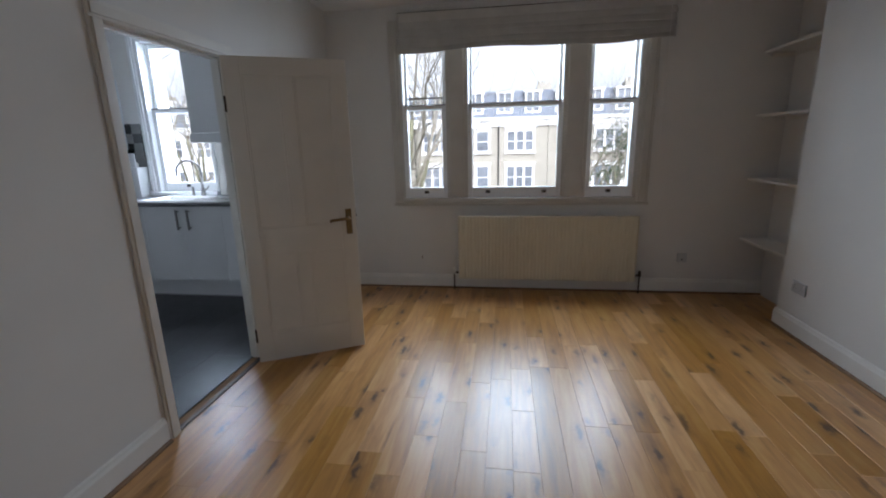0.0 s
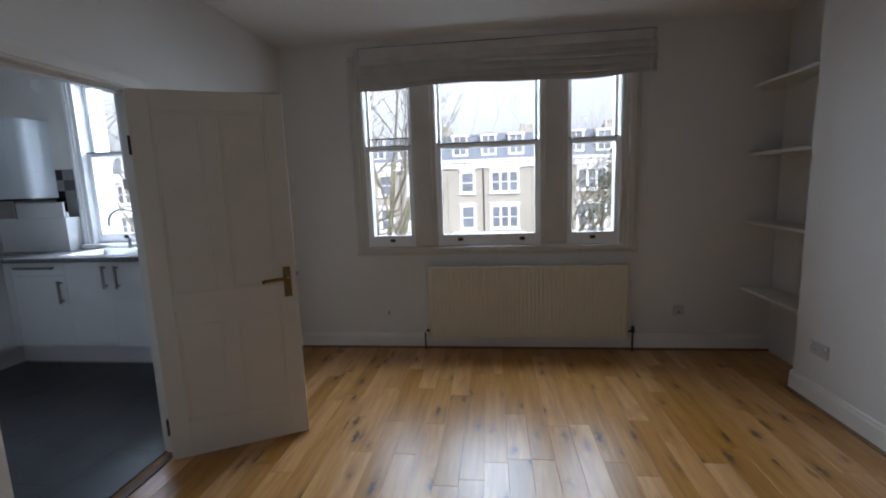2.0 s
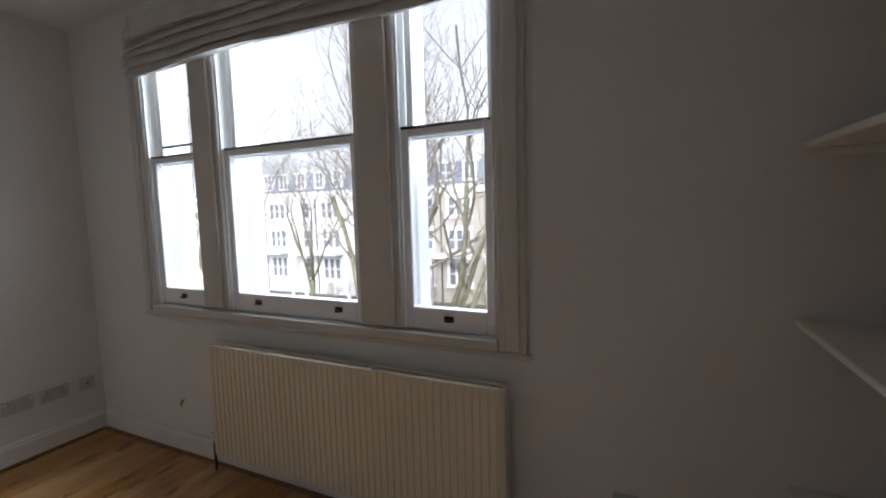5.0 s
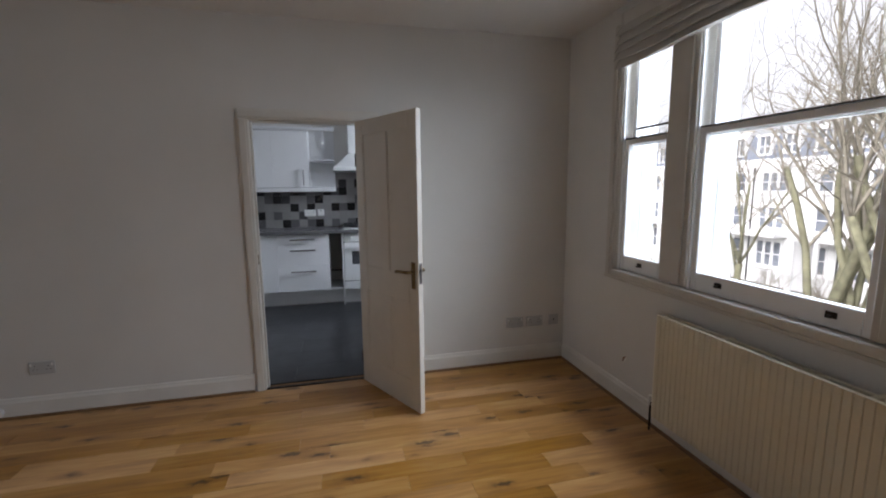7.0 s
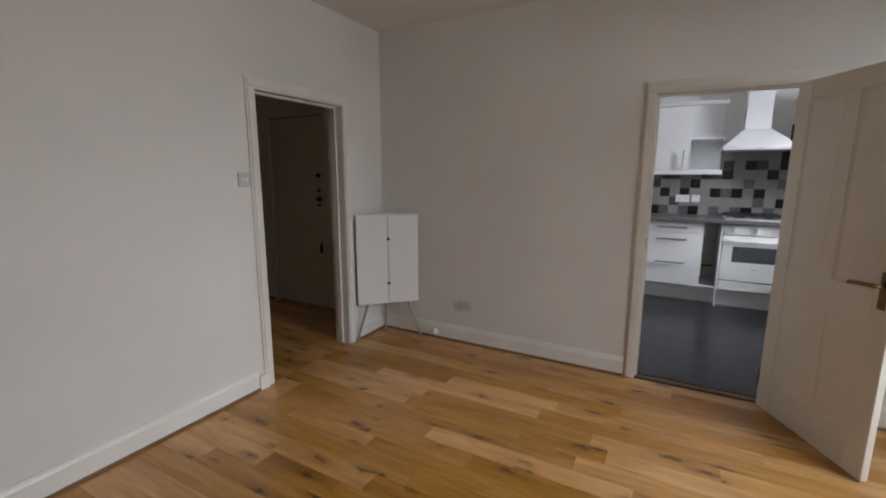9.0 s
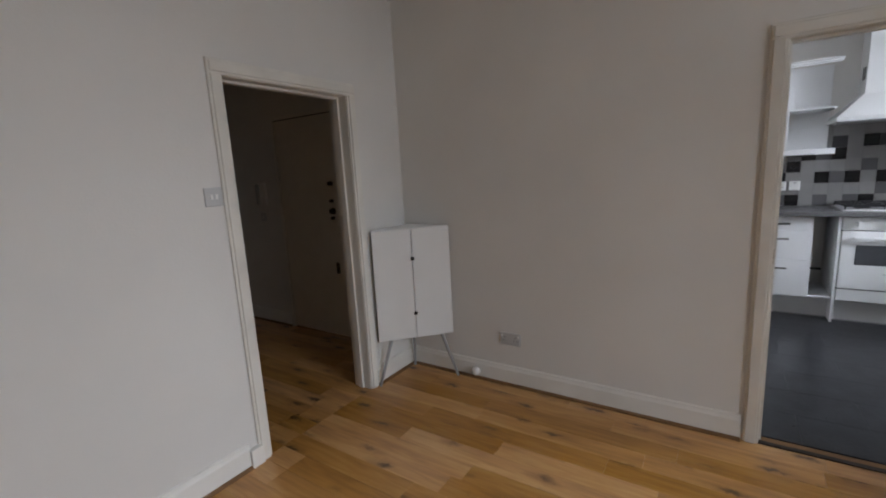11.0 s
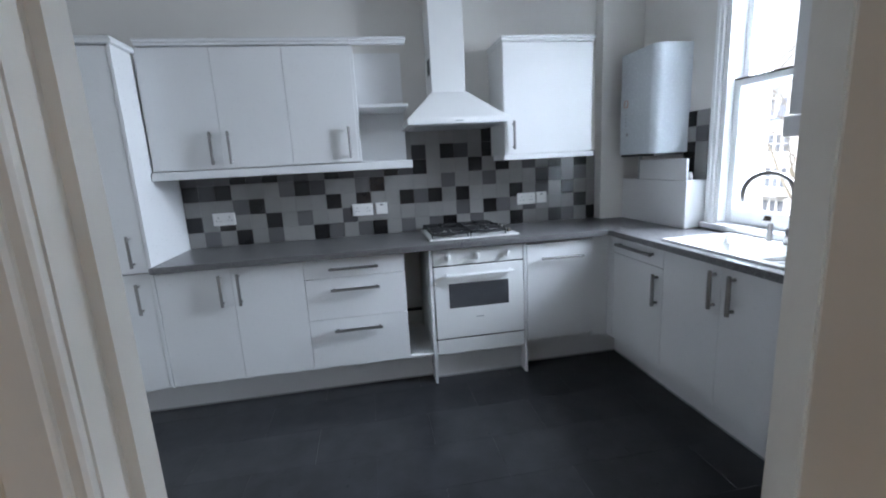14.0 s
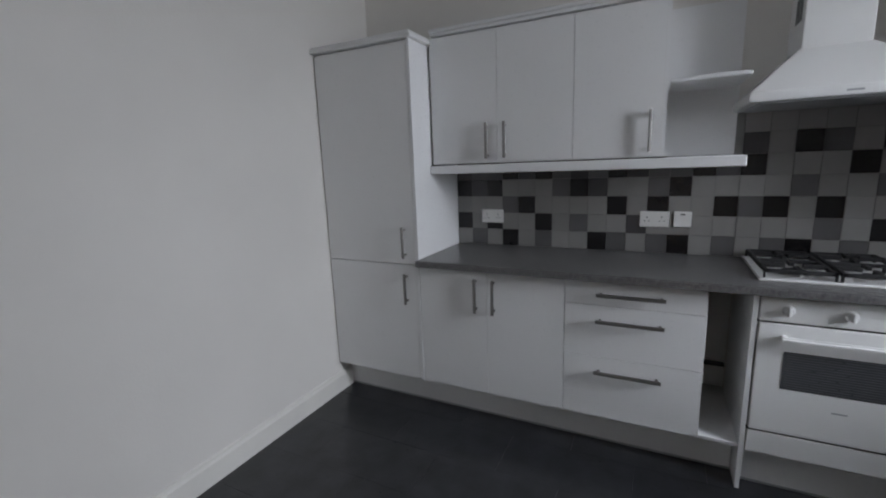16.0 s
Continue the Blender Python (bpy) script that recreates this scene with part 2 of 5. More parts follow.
M_CHROME = material("chrome", (0.72, 0.72, 0.72), 0.12, 1.0, vary=0.03, scale=20, bump=0)
M_BRASS = material("worn_brass", (0.22, 0.145, 0.065), 0.38, 1.0, vary=0.2, scale=30, fine=90, bump=0.05)
M_WORK = material("grey_speckled_worktop", (0.115, 0.112, 0.115), 0.28, vary=0.25, scale=90, fine=420, bump=0.015, second=(0.19, 0.185, 0.185))
M_ENAMEL = material("white_enamel", (0.80, 0.80, 0.79), 0.22, vary=0.015, scale=3, bump=0)
M_BOILER = material("pale_blue_grey_enamel", (0.66, 0.70, 0.73), 0.26, vary=0.015, scale=3, bump=0)
M_IRON = material("black_cast_iron", (0.010, 0.010, 0.011), 0.7, vary=0.2, scale=60, bump=0.1)
# plastic parts; also the sheet that stands for dark rooms opposite
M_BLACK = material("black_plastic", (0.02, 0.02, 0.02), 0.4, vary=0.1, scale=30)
M_DARKGLASS = material("oven_glass", (0.08, 0.083, 0.09), 0.1, vary=0.05, scale=4, bump=0)
M_PLASTIC = material("white_plastic", (0.78, 0.77, 0.75), 0.35, vary=0.02, scale=8, bump=0)
# one even tone, greyer than the white plastic
M_PLATE = material("greyer_white_plastic", (0.50, 0.50, 0.50), 0.4, vary=0.03, scale=8, bump=0)
M_GLASS = clear_glass()
M_BLIND = material("oatmeal_blind_linen", (0.62, 0.59, 0.55), 0.9, vary=0.06, scale=9, fine=350, bump=0.12)
M_GREYMET = material("grey_painted_metal", (0.36, 0.37, 0.38), 0.4, 0.4, vary=0.05, scale=20, bump=0.02)
M_WHITEMET = material("white_lacquered_metal", (0.78, 0.78, 0.77), 0.35, vary=0.02, scale=4, bump=0)
M_CERAMIC = material("white_composite_sink", (0.80, 0.79, 0.77), 0.2, vary=0.02, scale=6, bump=0)
M_BEAD = material("brown_beading_wood", (0.20, 0.105, 0.045), 0.45, vary=0.2, scale=12, fine=90, bump=0.05)
M_POST = material("old_cream_window_paint", (0.60, 0.565, 0.51), 0.4, vary=0.06, scale=5, fine=40, bump=0.05)
M_SASH = material("white_sash_paint", (0.88, 0.88, 0.88), 0.32, vary=0.02, scale=6, fine=40, bump=0.03)
# bronze fittings; also the dark tone of strips that draw in shade
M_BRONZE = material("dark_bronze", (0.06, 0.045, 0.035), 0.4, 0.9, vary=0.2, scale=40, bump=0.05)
# paler than the oven glass: the racks' glint put into the colour
M_OVENLINE = material("oven_rack_glint", (0.13, 0.13, 0.14), 0.3, 0.5, vary=0.1, scale=20, bump=0)
M_ORANGE = material("orange_print", (0.55, 0.22, 0.10), 0.5, vary=0.05, scale=20, bump=0)

# ---- the rooms: walls, floors, ceilings ----
CEIL, KCEIL = 2.60, 2.78
KX, KS = -2.81, -4.04       # kitchen west and south wall faces
KY = -0.045                 # kitchen's north wall face
PX = -0.090                 # kitchen face of the wall between the rooms
SY = -4.58                  # living room's south wall face
EX, BX = 3.96, 3.716        # east wall in the alcoves; chimney breast
D0, D1, DT = -2.398, -1.590, 1.93    # kitchen doorway: y, y, top
H0, H1, HT = 0.50, 1.29, 1.935       # hall doorway: x, x, top
W0, W1, WZ0, WZ1 = 0.676, 2.800, 0.888, 2.40    # triple window
K0, K1, KZ0, KZ1 = -1.945, -1.24, 0.985, 2.48  # kitchen window
HX0, HX1, HS = -0.13, 1.75, -8.6     # hall: west and east faces, far end

bm = bmesh.new()
holed(bm, "x", KX - 0.3, EX + 0.3, 0.0, 0.26, -0.1, 2.95, [(W0, W1, WZ0, WZ1), (K0, K1, KZ0, KZ1)])
structure("wall_north", bm, M_WALL, "white painted plaster wall with the windows", "wall")
bm = bmesh.new()
holed(bm, "y", SY, 0.0, PX, 0.0, -0.02, 2.95, [(D0, D1, -0.1, DT)])
structure("wall_partition", bm, M_WALL, "white painted plaster wall between living room and kitchen", "wall")
bm = bmesh.new()
holed(bm, "x", PX, EX + 0.2, SY - 0.14, SY, -0.02, 2.95, [(H0, H1, -0.1, HT)])
structure("wall_south", bm, M_WALL, "white painted plaster wall with the hall doorway", "wall")
structure("wall_east", cube(EX, EX + 0.25, SY, 0.0, -0.02, 2.95), M_WALL, "white painted plaster wall behind the alcove shelves", "wall")
structure("wall_chimney_breast", cube(BX, EX, -2.25, -0.68, -0.02, CEIL + 0.05, 0.006), M_WALL, "white painted plaster chimney breast", "wall")
bm = bmesh.new()
holed(bm, "x", KX, PX, KY, -0.001, -0.1, 2.95, [(K0, K1, KZ0, KZ1)])
structure("wall_kitchen_north", bm, M_KWALL, "off-white painted kitchen wall round the window", "wall")
structure("wall_kitchen_west", cube(KX - 0.2, KX, KS - 0.2, 0.0, -0.1, 2.95), M_KWALL, "off-white painted kitchen wall behind the units", "wall")
structure("wall_kitchen_south", cube(KX, PX, KS - 0.2, KS, -0.1, 2.95), M_KWALL, "off-white painted plain kitchen wall", "wall")
structure("wall_kitchen_pier", cube(KX, KX + 0.10, -0.375, KY, 0.90, KCEIL, 0.003), M_KWALL, "white painted boxed-in pier beside the boiler", "wall")
structure("ceiling", cube(PX + 0.002, EX, SY, 0.0, CEIL, CEIL + 0.2), M_CEIL, "white painted plaster ceiling", "ceiling")
structure("ceiling_kitchen", cube(KX, PX, KS, 0.0, KCEIL, KCEIL + 0.1), M_CEIL, "white painted kitchen ceiling", "ceiling")
bm = bmesh.new()
holed(bm, "y", HS, SY - 0.14, HX0 - 0.15, HX0, -0.02, 2.95, [(-6.19, -5.36, -0.1, 2.02), (-8.06, -7.43, -0.1, 1.86)])
structure("wall_hall_west", bm, M_WALL, "dim white hall wall with the entrance door", "wall")
structure("wall_hall_east", cube(HX1, HX1 + 0.15, HS, SY - 0.14, -0.02, 2.95), M_WALL, "plain white hall wall", "wall")
structure("wall_hall_end", cube(HX0 - 0.15, HX1 + 0.15, HS - 0.15, HS, -0.02, 2.95), M_WALL, "plain white wall closing the hall", "wall")
# carried on unseen past the west wall to shut the sky's light out
structure("ceiling_hall", cube(HX0 - 1.4, HX1, HS, SY - 0.14, 2.42, 2.6), M_CEIL, "white hall ceiling", "ceiling")
# unseen wall, added to keep daylight from leaking into the hall
structure("wall_hall_stairwell", cube(HX0 - 1.4, HX0 - 1.2, HS, SY - 0.3, -0.02, 2.95), M_WALL, "unseen plain wall added beyond the hall doors against daylight", "wall")

# ---- woodwork: skirting, beading, architraves ----
SKIRT = [(0.0, 0.0), (0.018, 0.0), (0.018, 0.105), (0.012, 0.118), (0.010, 0.130), (0.0, 0.135)]
BEAD = [(0.018, 0.0), (0.034, 0.0), (0.033, 0.008), (0.026, 0.014), (0.018, 0.016)]


def skirting(axis, a, b, face, sign, name="baseboard", bead=True):
    prof = [(face + sign * d, h) for d, h in SKIRT]
    ob = structure(name, extrude_profile(prof, axis, a, b), M_GLOSS, "white gloss painted skirting board along the wall", "skirting")
    if bead:
        prof = [(face + sign * d, h) for d, h in BEAD]
        structure("trim", extrude_profile(prof, axis, a, b), M_BEAD, "brown wooden beading along the floor's edge", "beading")
    return ob


skirting("x", 0.02, BX + 0.0, 0.0, -1)
skirting("x", BX + 0.002, EX, 0.0, -1)
skirting("y", D1 + 0.075, -0.02, 0.0, 1)
skirting("y", SY + 0.02, D0 - 0.075, 0.0, 1)
skirting("x", 0.0, H0 - 0.07, SY, 1)
skirting("x", H1 + 0.12, EX, SY, 1)
skirting("y", -2.25, -0.68, BX, -1)
skirting("x", BX + 0.002, EX, -0.68, 1)
skirting("y", SY + 0.02, -2.27, EX, -1)
skirting("x", KX + 0.45, PX, KS, 1, bead=False)
skirting("y", -5.36, SY - 0.14, HX0, 1)
skirting("y", -7.36, -6.19, HX0, 1)
structure("trim", cube(H1 + 0.055, H1 + 0.125, SY, SY + 0.035, 0.0, 0.10, 0.003), M_GLOSS, "white painted block ending the skirting", "trim")


def architrave(axis, a0, a1, top, face, sign, width=0.07):
    """Two moulded uprights and a head round an opening."""
    for lo, hi, z0, z1 in ((a0 - width, a0, 0.0, top), (a1, a1 + width, 0.0, top), (a0 - width, a1 + width, top, top + width)):
        bm = bmesh.new()
        steps = ((0.0, 0.0, 0.014), (0.012, 0.012, 0.022))
        for inset_lo, inset_hi, t in steps:
            e0, e1 = lo + inset_lo, hi - inset_hi
            if z0 > 0.1:
                e0, e1 = lo + inset_lo, hi - inset_lo
            d0, d1 = sorted((face, face + sign * t))
            zz0, zz1 = (z0 + inset_lo, z1 - inset_hi) if z0 > 0.1 else (z0, z1)
            if axis == "y":
                box(bm, d0, d1, e0, e1, zz0, zz1, 0.003)
            else:
                box(bm, e0, e1, d0, d1, zz0, zz1, 0.003)
        structure("trim", bm, M_CREAM, "cream gloss painted moulded architrave round a doorway", "architrave")


architrave("y", D0, D1, DT, 0.0, 1)
architrave("x", H0, H1, HT, SY, 1)


def lining(axis, a0, a1, top, t0, t1, stop):
    """The boards that line a doorway, with a stop bead."""
    for lo, hi, z0, z1 in ((a0, a0 + 0.022, 0.0, top - 0.022), (a1 - 0.022, a1, 0.0, top - 0.022), (a0, a1, top - 0.022, top)):
        bm = bmesh.new()
        if axis == "y":
            box(bm, t0 - 0.002, t1 + 0.002, lo, hi, z0, z1)
        else:
            box(bm, lo, hi, t0 - 0.002, t1 + 0.002, z0, z1)
        structure("trim", bm, M_CREAM, "cream painted door lining", "door lining")
    s0, s1 = stop
    for lo, hi, z0, z1 in ((a0 + 0.022, a0 + 0.034, 0.0, top - 0.034), (a1 - 0.034, a1 - 0.022, 0.0, top - 0.034), (a0 + 0.022, a1 - 0.022, top - 0.034, top - 0.022)):
        bm = cube(s0, s1, lo, hi, z0, z1) if axis == "y" else cube(lo, hi, s0, s1, z0, z1)
        structure("trim", bm, M_CREAM, "cream painted door stop bead", "door stop")


lining("y", D0 - 0.02, D1 + 0.02, DT + 0.02, PX, 0.0, (PX + 0.02, PX + 0.055))
lining("x", H0 - 0.02, H1 + 0.02, HT + 0.02, SY - 0.14, SY, (SY - 0.10, SY - 0.06))
structure("trim", cube(-0.024, 0.010, D0, D1, 0.0, 0.006, 0.002), M_BRONZE, "worn metal threshold strip between oak and slate floors", "threshold")
strike = thing("strike_plate", (0.0, D0 + 0.002, 0.97), "small worn brass strike plate on the doorway lining", "strike plate")
part("plate", cube(-0.038, -0.014, D0 + 0.001, D0 + 0.005, 0.93, 1.0, 0.001), M_BRASS, strike)

# ---- windows ----


def sash(parent, x0, x1, y, z0, z1, stile=0.045, top=0.04, bottom=0.075, depth=0.04, name="sash", horns=False):
    s = new(name)
    s.location = (x0, y, z0)
    s.parent = parent
    s.matrix_parent_inverse = Matrix.Translation(parent.location).inverted()
    for nm, b in (("stile", (x0, x0 + stile, z0, z1)), ("stile", (x1 - stile, x1, z0, z1)), ("bottom_rail", (x0 + stile, x1 - stile, z0, z0 + bottom)), ("top_rail", (x0 + stile, x1 - stile, z1 - top, z1))):
        part(nm, cube(b[0], b[1], y, y + depth, b[2], b[3], 0.004), M_SASH, s)
    glass = part("pane", cube(x0 + stile - 0.004, x1 - stile + 0.004, y + 0.017, y + 0.021, z0 + bottom - 0.004, z1 - top + 0.004), M_GLASS, s)
    glass.visible_shadow = False
    return s


def sash_lift(parent, x, y, z):
    bm = cube(x - 0.022, x + 0.022, y - 0.006, y, z - 0.010, z + 0.016, 0.003)
    box(bm, x - 0.013, x + 0.013, y - 0.022, y - 0.004, z - 0.008, z + 0.002, 0.003)
    part("sash_lift", bm, M_BRONZE, parent, "dark bronze sash lift")


win = tagged(new("window_1"), "white painted triple sash window in cream casing above the radiator", "window", kind="structure")
win.location = (1.75, 0.0, 0.9)
LIGHTS = [(0.690, 1.102), (1.298, 2.152), (2.368, 2.785)]
MEET = 1.738
# posts, head and inner casing
for a, b in ((W0, 0.690), (1.102, 1.298), (2.152, 2.368), (2.785, W1)):
    part("post", cube(a, b, -0.012, 0.16, WZ0 + 0.02, WZ1 - 0.02, 0.004), M_POST, win)
for a, b in ((1.102, 1.298), (2.152, 2.368)):
    part("post_bead", cube(a + 0.03, b - 0.03, -0.026, -0.012, WZ0 + 0.03, WZ1 - 0.02, 0.005), M_POST, win)
part("window_head", cube(W0, W1, -0.012, 0.16, WZ1 - 0.02, WZ1), M_POST, win)
part("casing", cube(0.591, W0, -0.022, 0.0, 0.853, 2.48, 0.006), M_POST, win)
part("casing", cube(W1, 2.915, -0.022, 0.0, 0.853, 2.48, 0.006), M_POST, win)
part("casing_bead", cube(2.832, 2.892, -0.036, -0.022, 0.863, 2.48, 0.006), M_POST, win)
part("casing_bead", cube(0.614, 0.654, -0.036, -0.022, 0.863, 2.48, 0.006), M_POST, win)
part("apron", cube(0.576, 2.930, -0.020, 0.0, 0.830, 0.852, 0.004), M_POST, win)
part("window_sill", cube(W0, W1, -0.030, 0.31, WZ0 - 0.034, WZ0 + 0.012, 0.006), M_POST, win)
for i, (a, b) in enumerate(LIGHTS):
    sash(win, a + 0.010, b - 0.010, 0.068, MEET - 0.02, WZ1 - 0.02, stile=0.030, top=0.05, bottom=0.036, name="upper_sash")
    low = sash(win, a + 0.006, b - 0.006, 0.018, WZ0 + 0.014, MEET + 0.018, stile=0.036, top=0.034, bottom=0.098, name="lower_sash")
    mid = 0.5 * (a + b)
    for x in ((mid - 0.24, mid + 0.28) if i == 1 else (mid,)):
        sash_lift(low, x, 0.018, WZ0 + 0.066)
    # dark strip draws in the shadow line above the meeting rail
    part("meeting_shadow_strip", cube(a + 0.006, b - 0.006, 0.014, 0.064, MEET + 0.020, MEET + 0.026), M_BRONZE, win, "dark strip painting in the shadow along the meeting rail")
    for x0, x1 in ((a, a + 0.009), (b - 0.009, b)):
        part("parting_bead", cube(x0, x1, 0.002, 0.016, WZ0 + 0.012, WZ1 - 0.02, 0.002), M_SASH, win)
part("secondary_rail", cube(0.717, 1.088, 0.070, 0.084, 1.818, 1.830), M_BRONZE, win, "thin dark bar across the small pane")
# white outer reveal
for a, b in ((W0, 0.690), (1.102, 1.298), (2.152, 2.368), (2.785, W1)):
    part("outer_reveal", cube(a, b, 0.16, 0.27, WZ0 + 0.02, WZ1, 0.004), M_SASH, win)

kwin = tagged(new("window_2"), "white painted kitchen sash window over the sink", "window", kind="structure")
kwin.location = (-1.57, -0.045, KZ0)
for a, b in ((K0, K0 + 0.035), (K1 - 0.035, K1)):
    part("frame", cube(a, b, -0.051, 0.255, KZ0, KZ1, 0.004), M_SASH, kwin)
part("window_head", cube(K0 + 0.035, K1 - 0.035, -0.051, 0.155, KZ1 - 0.04, KZ1), M_SASH, kwin)
part("casing", cube(K0 - 0.065, K0, -0.065, -0.045, 0.95, 2.58, 0.006), M_SASH, kwin)
part("casing_bead", cube(K0 - 0.048, K0 - 0.02, -0.075, -0.065, 0.95, 2.58, 0.005), M_SASH, kwin)
part("window_sill", cube(K0 - 0.07, K1, -0.095, 0.315, KZ0 - 0.03, KZ0 + 0.008, 0.006), M_SASH, kwin)
sash(kwin, K0 + 0.035, K1 - 0.035, 0.050, 1.77, KZ1 - 0.04, stile=0.04, top=0.05, bottom=0.036, name="upper_sash")
ks = sash(kwin, K0 + 0.034, K1 - 0.034, 0.0, KZ0 + 0.010, 1.815, stile=0.045, top=0.036, bottom=0.085, name="lower_sash")
sash_lift(ks, -1.62, 0.0, KZ0 + 0.06)
# same painted shadow line on the kitchen sash
part("meeting_shadow_strip", cube(K0 + 0.036, K1 - 0.036, -0.005, 0.047, 1.817, 1.823), M_BRONZE, kwin)

# ---- roman blind ----
blind = thing("roman_blind", (1.82, -0.05, 2.2), "oatmeal linen roman blind drawn up in folds over the window", "blind")
bm = bmesh.new()
NX, NZ = 70, 110
grid = []
for j in range(NZ + 1):
    v = j / NZ
    row = []
    for i in range(NX + 1):
        u = i / NX
        x = 0.685 + 2.322 * u
        sag = 0.010 * math.sin(u * math.pi * 3.0 + 0.6) + 0.006 * math.sin(u * 9.7 + 1.3) + 0.010 * noise.noise((u * 7.0, v * 3.0, 2.1))
        z = 2.530 - v * (0.312 + 0.9 * sag * v)
        fold = (v - 0.24) / 0.76
        depth = 0.016 + 0.014 * noise.noise((u * 3.0, v * 2.0, 0.3))
        if fold > 0:
            # each fold hangs out over the one under it
            ph = fold * 5.0
            k = ph - math.floor(ph) if j < NZ else 1.0
            lip = 0.046 + 0.034 * noise.noise((u * 4.0, math.floor(ph) * 3.1, 1.7))
            out = k / 0.8 if k < 0.8 else (1.0 - k) / 0.2
            depth += lip * out ** 0.8
            z -= 0.030 * out + 0.010 * math.sin(u * 6.0 + math.floor(ph) * 1.1) * min(1.0, fold * 2) * (1 - fold)
        row.append(bm.verts.new((x, -0.026 - depth, z)))
    grid.append(row)
for j in range(NZ):
    for i in range(NX):
        bm.faces.new((grid[j][i], grid[j + 1][i], grid[j + 1][i + 1], grid[j][i + 1]))
back = [[bm.verts.new((v.co.x, -0.024, v.co.z)) for v in row] for row in (grid[0], grid[-1])]
for i in range(NX):
    bm.faces.new((grid[0][i + 1], grid[0][i], back[0][i], back[0][i + 1])[::-1])
    bm.faces.new((grid[-1][i], grid[-1][i + 1], back[1][i + 1], back[1][i])[::-1])
for k in (0, NX):
    side = [r[k] for r in grid]
    b0, b1 = back[0][k], back[1][k]
    bm.faces.new([b0, *side, b1] if k == 0 else [b1, *side[::-1], b0])
bmesh.ops.recalc_face_normals(bm, faces=bm.faces)
part("fabric", bm, M_BLIND, blind, smooth=True)
# thin rail coloured dark for the shadow gap along the blind's top
part("headrail_shadow", cube(0.683, 3.013, -0.034, -0.022, 2.531, 2.537, 0.002), M_BRONZE, blind, "slim rail, dark to draw the shadow gap over the blind")
cord = thing("blind_cord", (2.93, -0.075, 1.35), "thin white cord hanging beside the blind", "cord")
part("cord", rod([(2.962, -0.075, 2.45), (2.964, -0.075, 1.9), (2.963, -0.06, 1.36)], 0.0018, 6), M_PLASTIC, cord)

# ---- radiator ----
rad = thing("radiator", (2.02, -0.06, 0.0), "cream enamelled double panel radiator with vertical flutes", "radiator")
RX0, RX1, RZ0, RZ1 = 1.205, 2.845, 0.125, 0.736


def fluted(x0, x1, yf, t, z0, z1):
    bm = bmesh.new()
    n = 48
    prof = [(x0, yf + 0.012)]
    for k in range(n):
        a = x0 + 0.02 + (x1 - x0 - 0.04) * k / n
        w = (x1 - x0 - 0.04) / n
        prof += [(a, yf), (a + 0.70 * w, yf), (a + 0.78 * w, yf + 0.0045), (a + 0.92 * w, yf + 0.0045)]
    prof += [(x1 - 0.02, yf), (x1, yf + 0.012), (x1, yf + t), (x0, yf + t)]
    lo = [bm.verts.new((x, y, z0)) for x, y in prof]
    hi = [bm.verts.new((x, y, z1)) for x, y in prof]
    m = len(prof)
    for k in range(m):
        bm.faces.new((lo[k], lo[(k + 1) % m], hi[(k + 1) % m], hi[k]))
    bm.faces.new(lo[::-1])
    bm.faces.new(hi)
    return bm


part("front_panel", fluted(RX0, RX1, -0.105, 0.022, RZ0, RZ1), M_RAD, rad)
part("back_panel", cube(RX0, RX1, -0.040, -0.022, RZ0, RZ1 - 0.004, 0.005), M_RAD, rad)
for x in (RX0 + 0.003, RX1 - 0.021):
    part("end_plate", cube(x, x + 0.018, -0.083, -0.040, RZ0 + 0.02, RZ1 - 0.012, 0.003), M_RAD, rad)
# dark plate added low in the gap: dust, and the gap's shade as colour
part("gap_shade_plate", cube(RX0 + 0.03, RX1 - 0.03, -0.082, -0.041, RZ1 - 0.060, RZ1 - 0.052), M_BRONZE, rad, "dusty dark plate painting in the shade between the panels")
for x in (1.62, 2.22):
    part("bracket", cube(x - 0.012, x + 0.012, -0.082, -0.002, RZ1 - 0.02, RZ1 - 0.003, 0.003), M_RAD, rad)
for k in range(26):
    x = RX0 + 0.05 + k * (RX1 - RX0 - 0.1) / 25
    part("fin", cube(x - 0.003, x + 0.003, -0.082, -0.041, RZ0 + 0.04, RZ1 - 0.16), M_RAD, rad)
for x, s in ((RX0, -1), (RX1, 1)):
    valve = part("valve", rod([(x, -0.062, 0.175), (x + s * 0.03, -0.062, 0.175), (x + s * 0.045, -0.062, 0.175)], [0.011, 0.011, 0.013], 10), M_BRONZE, rad, "dark metal radiator valve")
    part("valve_cap", rod([(x + s * 0.045, -0.062, 0.165), (x + s * 0.045, -0.062, 0.218)], [0.016, 0.013], 10), M_PLASTIC if s < 0 else M_BRONZE, valve)
    part("pipe", rod([(x + s * 0.045, -0.062, 0.0), (x + s * 0.045, -0.062, 0.18)], 0.0075, 8), M_BRONZE, rad)

# ---- kitchen door, standing open into the living room ----
door = tagged(new("door_1"), "cream painted four panel door standing open", "door", kind="structure")
LW, LT, Z0, Z1 = 0.700, 0.036, 0.012, 1.925
